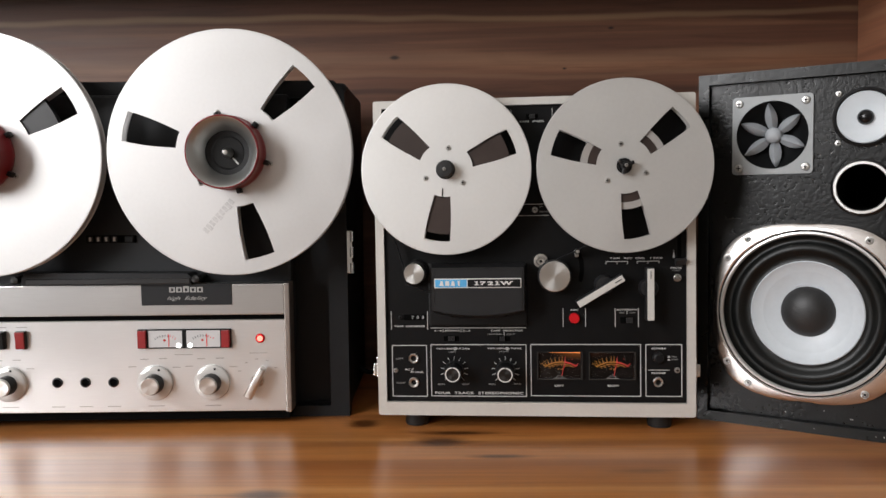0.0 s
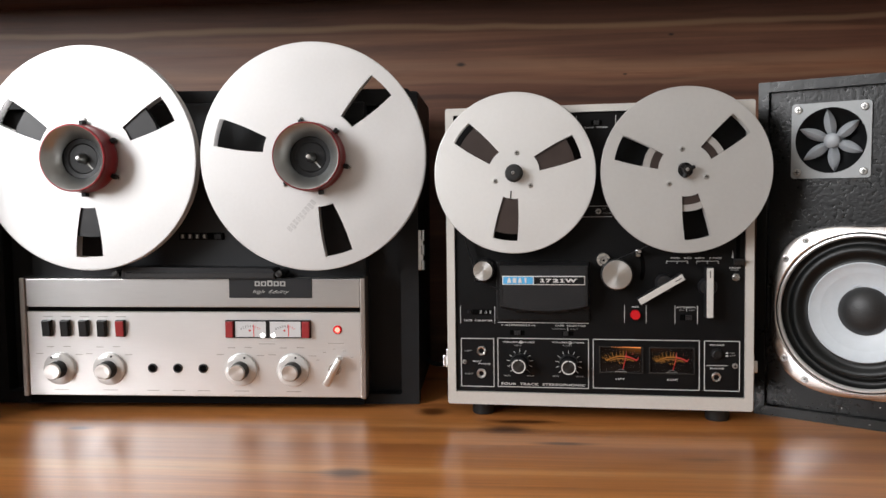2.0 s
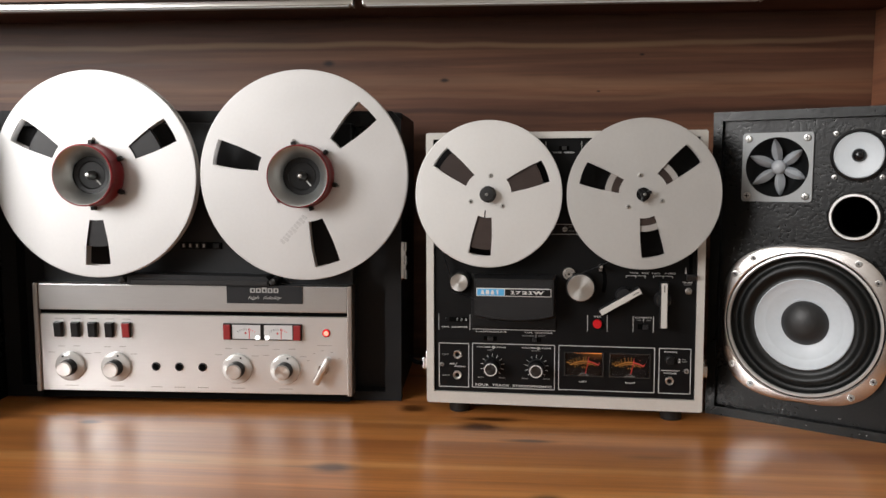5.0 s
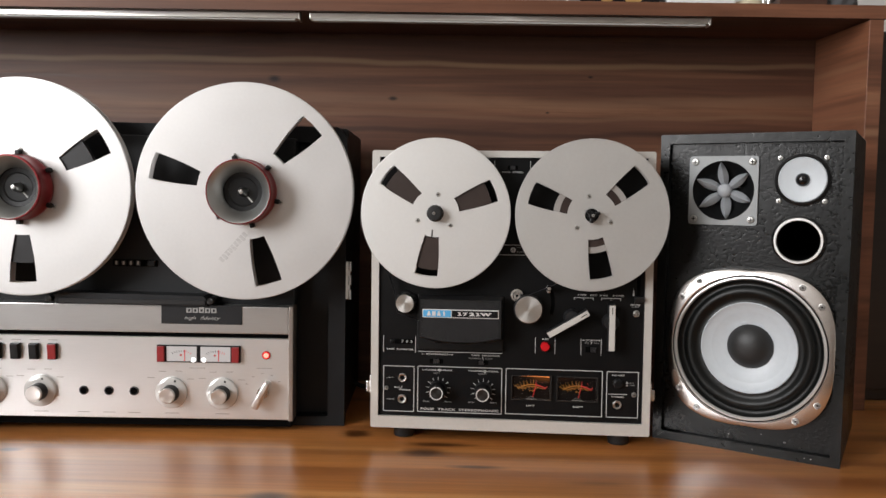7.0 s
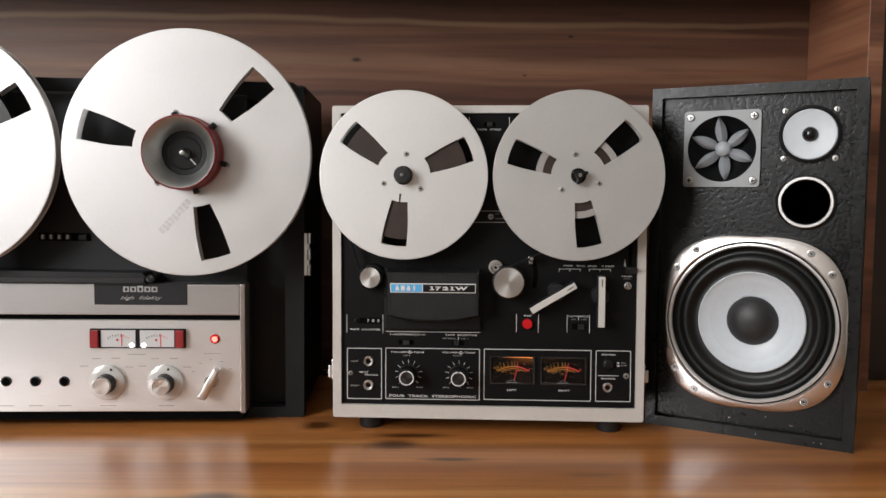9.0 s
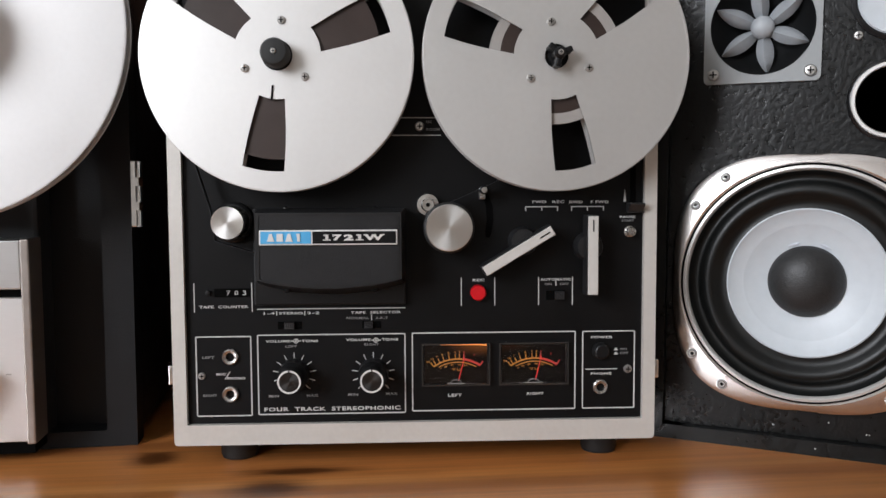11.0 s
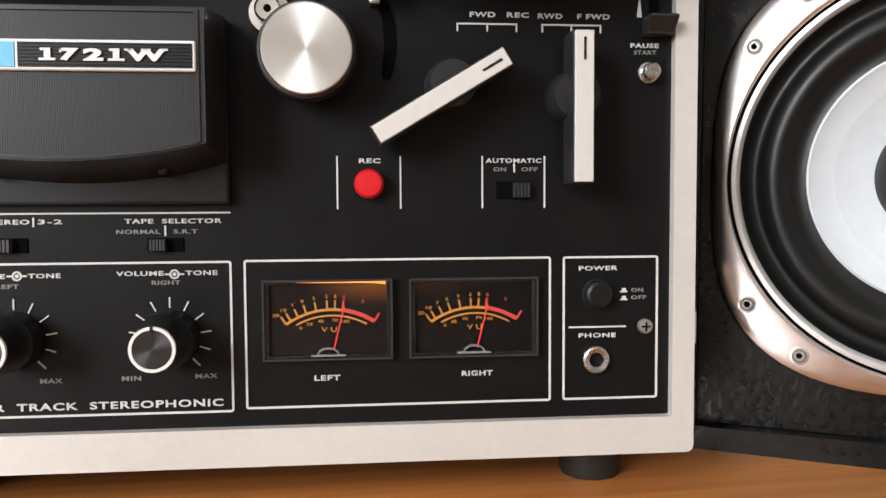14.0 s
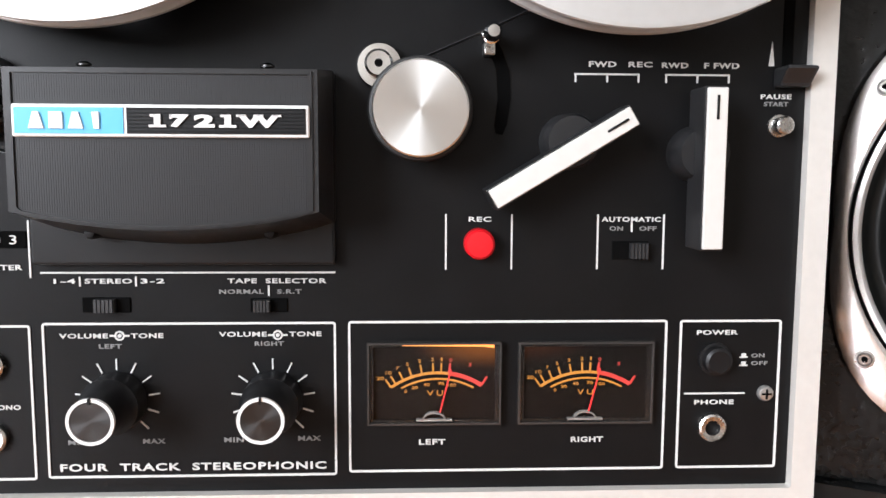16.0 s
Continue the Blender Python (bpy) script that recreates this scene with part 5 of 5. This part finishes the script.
# horn tweeter
hx, hz = 0.0750, 0.3160
pl = part("horn_plate", prism(rrect(hx - 0.0400, hx + 0.0400, hz - 0.0415, hz + 0.0415, 0.004), F - 0.0035, F, [circle(hx, hz, 0.0358, 64)]), HORN_PLATE, sp, "grey horn tweeter plate")
part("horn_throat", lathe([(0.0362, 0.0030), (0.0345, -0.0010), (0.0260, -0.0120), (0.0160, -0.0190), (0, -0.0200)], hx, F - 0.0006, hz, 56), HORN_DARK, pl, smooth=40)
for k in range(6):
    bm = bmesh.new()
    rows = []
    for i in range(9):
        f = i / 8
        r = 0.006 + 0.0282 * f
        w = 0.0062 * math.sin(math.pi * min(0.14 + f * 0.84, 1)) ** 0.8
        y = F + 0.0085 - 0.0100 * f ** 0.8
        rows.append([bm.verts.new((r, y + h, v * w)) for v, h in ((-1, 0.0030), (-0.6, 0.0004), (-0.15, -0.0016), (0.35, 0.0), (1, 0.0034))])
    for a, b in zip(rows, rows[1:]):
        for i in range(4):
            bm.faces.new((a[i], a[i + 1], b[i + 1], b[i]))
    bmesh.ops.solidify(bm, geom=bm.faces[:], thickness=0.0012)
    bm.transform(Matrix.Translation((hx, 0, hz)) @ Matrix.Rotation(-radians(97 + 60 * k), 4, "Y") )
    part("petal", bm, HORN, pl, "grey plastic petal", smooth=60)
part("horn_button", lathe([(0.0085, -0.0180), (0.0085, -0.0060), (0.0068, -0.0028), (0.0030, -0.0012), (0, -0.0010)], hx, F, hz, 32), HORN, pl, smooth=50)
for dx in (-1, 1):
    for dz in (-1, 1):
        screw(hx + dx * 0.0330, F - 0.0035, hz + dz * 0.0345, 0.0042, pl)
# cone tweeter
tx, tz = 0.1625, 0.3293
tw = part("tweeter_rim", lathe([(0.0300, 0.0), (0.0300, 0.0020), (0.0275, 0.0032), (0.0262, 0.0020), (0.0262, 0.0004)], tx, F, tz, 56), BLACK, sp, "black tweeter rim", smooth=40)
part("tweeter_cone", lathe([(0.0262, 0.0016), (0.0252, 0.0026), (0.0235, 0.0018), (0.0085, 0.0008), (0, 0.0008)], tx, F, tz, 56), CONE, tw, "pale grey paper cone", smooth=40)
part("dust_dome", lathe([(0.0078, 0.0008), (0.0072, 0.0040), (0.0050, 0.0068), (0.0022, 0.0080), (0, 0.0082)], tx, F, tz, 32), GLOSS_BLACK, tw, "shiny black dome", smooth=60)
for dx in (-1, 1):
    for dz in (-1, 1):
        screw(tx + dx * 0.0245, F, tz + dz * 0.0250, 0.0032, tw)
# bass port
px, pz = 0.1610, 0.2587
pr = part("port_rim", lathe([(0.0290, 0.0), (0.0290, 0.0030), (0.0272, 0.0045), (0.0262, 0.0045)], px, F, pz, 56), GLOSS_BLACK, sp, smooth=40)
part("port_ring", lathe([(0.0268, 0.0042), (0.0262, 0.0054), (0.0240, 0.0054), (0.0234, 0.0040), (0.0232, 0.0004)], px, F, pz, 56), INNER_RING, pr, "pale metal port ring", smooth=40)
part("port_tube", lathe([(0.0233, 0.0036), (0.0228, 0.0006), (0.0228, -0.1300), (0, -0.1300)], px, F, pz, 48), HOLE, pr)
# woofer
wx, wz = 0.1110, 0.1272


def squircle(r, e, n=96):
    pts = []
    for i in range(n):
        a = 2 * math.pi * i / n
        c, s = math.cos(a), math.sin(a)
        k = (abs(c) ** e + abs(s) ** e) ** (-1 / e)
        pts.append((r * k * c, r * k * s))
    return pts


bm = bmesh.new()
rings = []
for r, e, f in ((0.0957, 3.0, 0.0), (0.0957, 3.0, 0.0045), (0.0946, 2.95, 0.0085), (0.0928, 2.7, 0.0100), (0.0890, 2.05, 0.0106), (0.0878, 2.0, 0.0090)):
    rings.append([bm.verts.new((wx + x, F - f, wz + z)) for x, z in squircle(r, e)])
for a, b in zip(rings, rings[1:]):
    for i in range(96):
        bm.faces.new((a[i], a[(i + 1) % 96], b[(i + 1) % 96], b[i]))
wf = part("woofer_frame", bm, FRAME_MET, sp, "satin silver woofer frame", smooth=35)
part("frame_groove", lathe([(0.0879, 0.0094), (0.0876, 0.0088), (0.0870, 0.0088), (0.0868, 0.0094)], wx, F, wz, 96), HOLE, wf)
part("inner_ring", lathe([(0.0870, 0.0085), (0.0866, 0.0100), (0.0848, 0.0104), (0.0836, 0.0092), (0.0828, 0.0060)], wx, F, wz, 96), INNER_RING, wf, "bright inner ring", smooth=40)
part("surround", lathe([(0.0830, 0.0070), (0.0808, 0.0030), (0.0780, 0.0012), (0.0755, 0.0016), (0.0742, 0.0036), (0.0715, 0.0058), (0.0685, 0.0066), (0.0655, 0.0056), (0.0630, 0.0030), (0.0605, 0.0016), (0.0575, 0.0014), (0.0555, 0.0018)], wx, F, wz, 96), SURROUND, wf, "black rubber surround", smooth=60)
part("cone", lathe([(0.0555, 0.0024), (0.0545, 0.0032), (0.0540, 0.0026), (0.0440, -0.00220), (0.0437, -0.00230), (0.0433, -0.00256), (0.0268, -0.0105), (0.0, -0.0110)], wx, F, wz, 96), CONE, wf, "pale grey woofer cone", smooth=50)
for a0, a1, r in ((100, 117, 0.0292), (57, 74, 0.0295)):  # shiny glue runs on the cone above the cap
    bm = bmesh.new()
    for i in range(9):
        a, w = radians(a0 + (a1 - a0) * i / 8), 0.0013 * math.sin(math.pi * (i + 0.6) / 9.2)
        lathe([(w, -0.0102), (w * 0.7, -0.0085), (0, -0.0082)], wx + r * math.cos(a), F, wz + r * math.sin(a), 10, bm)
    part("glue_run", bm, mat("clear_glue", (0.62, 0.66, 0.72), 0.12, 0, 0.1, 300), wf, "shiny glue run", smooth=60)
part("dust_cap", lathe([(0.0270, -0.0108), (0.0268, -0.0088), (0.0250, -0.0060), (0.0190, -0.0010), (0.0100, 0.0022), (0, 0.0032)], wx, F, wz, 64), DUST, wf, "domed black dust cap", smooth=60)
BOLT_RING = mat("dull_bolt_recess", (0.16, 0.15, 0.145), 0.4, 0.6, 0.1, 300)
for a in (36, 53.5, 126.5, 144, 216, 234.5, 305.5, 324):
    k = 0.0972
    c, s = math.cos(radians(a)), math.sin(radians(a))
    b = part("bolt", lathe([(0.0040, 0.0095), (0.0040, 0.0106), (0.0031, 0.0107), (0.0031, 0.0102), (0.0025, 0.0102), (0.0022, 0.0108), (0.0014, 0.0108), (0.0013, 0.0090), (0, 0.0090)], wx + k * c, F, wz + k * s, 24), STEEL, wf, smooth=35)
    part("bolt_gap", lathe([(0.0032, 0.0105), (0.0024, 0.0105)], wx + k * c, F, wz + k * s, 24), BOLT_RING, b)
    part("bolt_hole", lathe([(0.0013, 0.0104), (0, 0.0104)], wx + k * c, F, wz + k * s, 12), HOLE, b)

rng = random.Random(5)
for i in range(9):  # flecks of pale paint on the baffle and its lower edge
    x, z = rng.uniform(0.02, SW - 0.02), rng.choice((0.0055, 0.018, 0.024, 0.3))
    part("paint_fleck", lathe([(rng.uniform(0.0003, 0.0007), 0.0), (0.0003, 0.0003), (0, 0.0003)], x, 0.0 if z < 0.01 else F, z, 7), PRINT, sp, "fleck of pale paint")

# unseen twin, turned inwards, added to cast shade on the left large reel
copy_thing(sp, pose(-0.7792, -0.1760, TABLE, 0, 0, 10) @ Matrix.Translation((0.109, 0.07, 0)))["label"] = "unseen black vinyl loudspeaker added to shade the silver-fronted deck's left reel"

# ---- on top of the shelf ----
TOPZ, TF = UNDER + THICK, FRONT + 0.03


def on_shelf(name, x0, x1, label, category):
    return thing(name, BX, label, category, origin=((x0 + x1) / 2, TF + 0.05, TOPZ))


am = on_shelf("amplifier", -0.80, -0.269, "black hi-fi amplifier with a silver lower edge on the shelf", "amplifier")
part("body", box(-0.80, -0.269, TF, TF + 0.12, TOPZ + 0.008, TOPZ + 0.09, 0.002), GLOSS_BLACK, am)
part("front_trim", box(-0.80, -0.269, TF - 0.004, TF - 0.0002, TOPZ + 0.007, TOPZ + 0.014, 0.001), BRUSHED_DARK, am, "silver lower trim")
for x in (-0.76, -0.31):
    part("foot", upright([(0, TOPZ), (0.012, TOPZ), (0.012, TOPZ + 0.0085), (0, TOPZ + 0.0085)], x, TF + 0.02), RUBBER, am)
    part("foot", upright([(0, TOPZ), (0.012, TOPZ), (0.012, TOPZ + 0.0085), (0, TOPZ + 0.0085)], x, TF + 0.10), RUBBER, am)
pl = on_shelf("disc_player", -0.240, 0.254, "flat silver disc player with grooved front on the shelf", "player")
part("body", box(-0.238, 0.252, TF + 0.004, TF + 0.12, TOPZ + 0.002, TOPZ + 0.055, 0.002), BRUSHED_DARK, pl)
for k in range(4):
    part("front_rail", box(-0.240, 0.254, TF - 0.002, TF + 0.0038, TOPZ + 0.001 + 0.0085 * k, TOPZ + 0.0065 + 0.0085 * k, 0.0012), BRUSHED, pl)
part("base", box(-0.236, 0.250, TF + 0.006, TF + 0.118, TOPZ, TOPZ + 0.0021), BLACK, pl)
bx = on_shelf("tape_box", 0.272, 0.386, "dark tape box with golden artwork and a red edge", "box")
part("box_body", box(0.272, 0.386, TF, TF + 0.10, TOPZ + 0.003, TOPZ + 0.12, 0.001), GLOSS_BLACK, bx)
part("box_tray", box(0.273, 0.385, TF + 0.001, TF + 0.099, TOPZ, TOPZ + 0.0032), RED_DULL, bx, "red tray edge")
for cx, r in ((0.310, 0.016), (0.348, 0.018)):
    part("artwork", prism(circle(cx, TOPZ + 0.022, r, 24), TF - 0.0006, TF + 0.0002, [circle(cx, TOPZ + 0.022, r * 0.55, 16)]), mat("gold_artwork", (0.42, 0.27, 0.09), 0.5, 0, 0.2, 120), bx, "golden ring artwork")
wb = on_shelf("white_box", 0.397, 0.495, "glossy white plastic box catching the daylight", "box")
part("shell", box(0.397, 0.495, TF - 0.004, TF + 0.08, TOPZ, TOPZ + 0.10, 0.006, 3), mat("glossy_white_plastic", (0.85, 0.86, 0.87), 0.2, 0, 0.02, 100), wb)
cd = on_shelf("candle_holder", 0.500, 0.551, "small cream dish with chrome posts", "candle holder")
part("dish", upright([(0, TOPZ), (0.018, TOPZ), (0.022, TOPZ + 0.006), (0.020, TOPZ + 0.012), (0, TOPZ + 0.010)], 0.520, TF + 0.02, 32), mat("cream_ceramic", (0.62, 0.55, 0.40), 0.4, 0, 0.05, 100), cd, smooth=40)
for x in (0.540, 0.548):
    part("post", upright([(0, TOPZ), (0.0035, TOPZ), (0.0035, TOPZ + 0.06), (0, TOPZ + 0.06)], x, TF + 0.012, 20), CHROME, cd, smooth=40)
bb = on_shelf("wooden_box", 0.559, 0.627, "small dark brown wooden box", "box")
part("box_body", box(0.559, 0.627, TF, TF + 0.07, TOPZ, TOPZ + 0.016, 0.001), WALNUT_EDGE, bb)
part("box_lid", box(0.558, 0.628, TF - 0.001, TF + 0.071, TOPZ + 0.0162, TOPZ + 0.022, 0.001), WALNUT_EDGE, bb)
bm = bmesh.new()
bmesh.ops.create_icosphere(bm, subdivisions=4, radius=1)
for v in bm.verts:
    n = 1 + 0.16 * noise.noise(v.co * 2.3) + 0.05 * noise.noise(v.co * 7)
    v.co = Vector((0.655 + v.co.x * 0.028 * n, TF + 0.03 + v.co.y * 0.028 * n, max(TOPZ, TOPZ + 0.016 + v.co.z * 0.024 * n)))
cl = on_shelf("cloth", 0.632, 0.680, "crumpled dark grey cloth on the shelf end", "cloth")
part("fold", bm, mat("grey_cloth", (0.10, 0.10, 0.105), 0.9, 0, 0.2, 200, bump=0.4), cl, smooth=60)
cb = thing("side_cabinet", BX, "dark brown wooden cabinet beside the shelf box", "cabinet", origin=(0.85, -0.02, TABLE))
part("body", box(0.700, 1.05, -0.10, 0.08, TABLE, 0.555, 0.002), DARK_WOOD, cb)
part("door", box(0.703, 1.047, -0.114, -0.1005, TABLE + 0.02, 0.545, 0.002), DARK_WOOD, cb)
# thin black mains lead behind the decks
cu = bpy.data.curves.new("cable", "CURVE")
cu.dimensions, cu.bevel_depth, cu.bevel_resolution = "3D", 0.003, 3
s = cu.splines.new("BEZIER")
pts = ((-0.060, 0.20, TABLE + 0.035), (-0.020, 0.15, TABLE + 0.030), (0.030, 0.19, TABLE + 0.040))
s.bezier_points.add(2)
for p, co in zip(s.bezier_points, pts):
    p.co, p.handle_left_type, p.handle_right_type = co, "AUTO", "AUTO"
cu.materials.append(RUBBER)
tagged(new("mains_cable", cu), "thin black mains cable between the two decks", "cable")
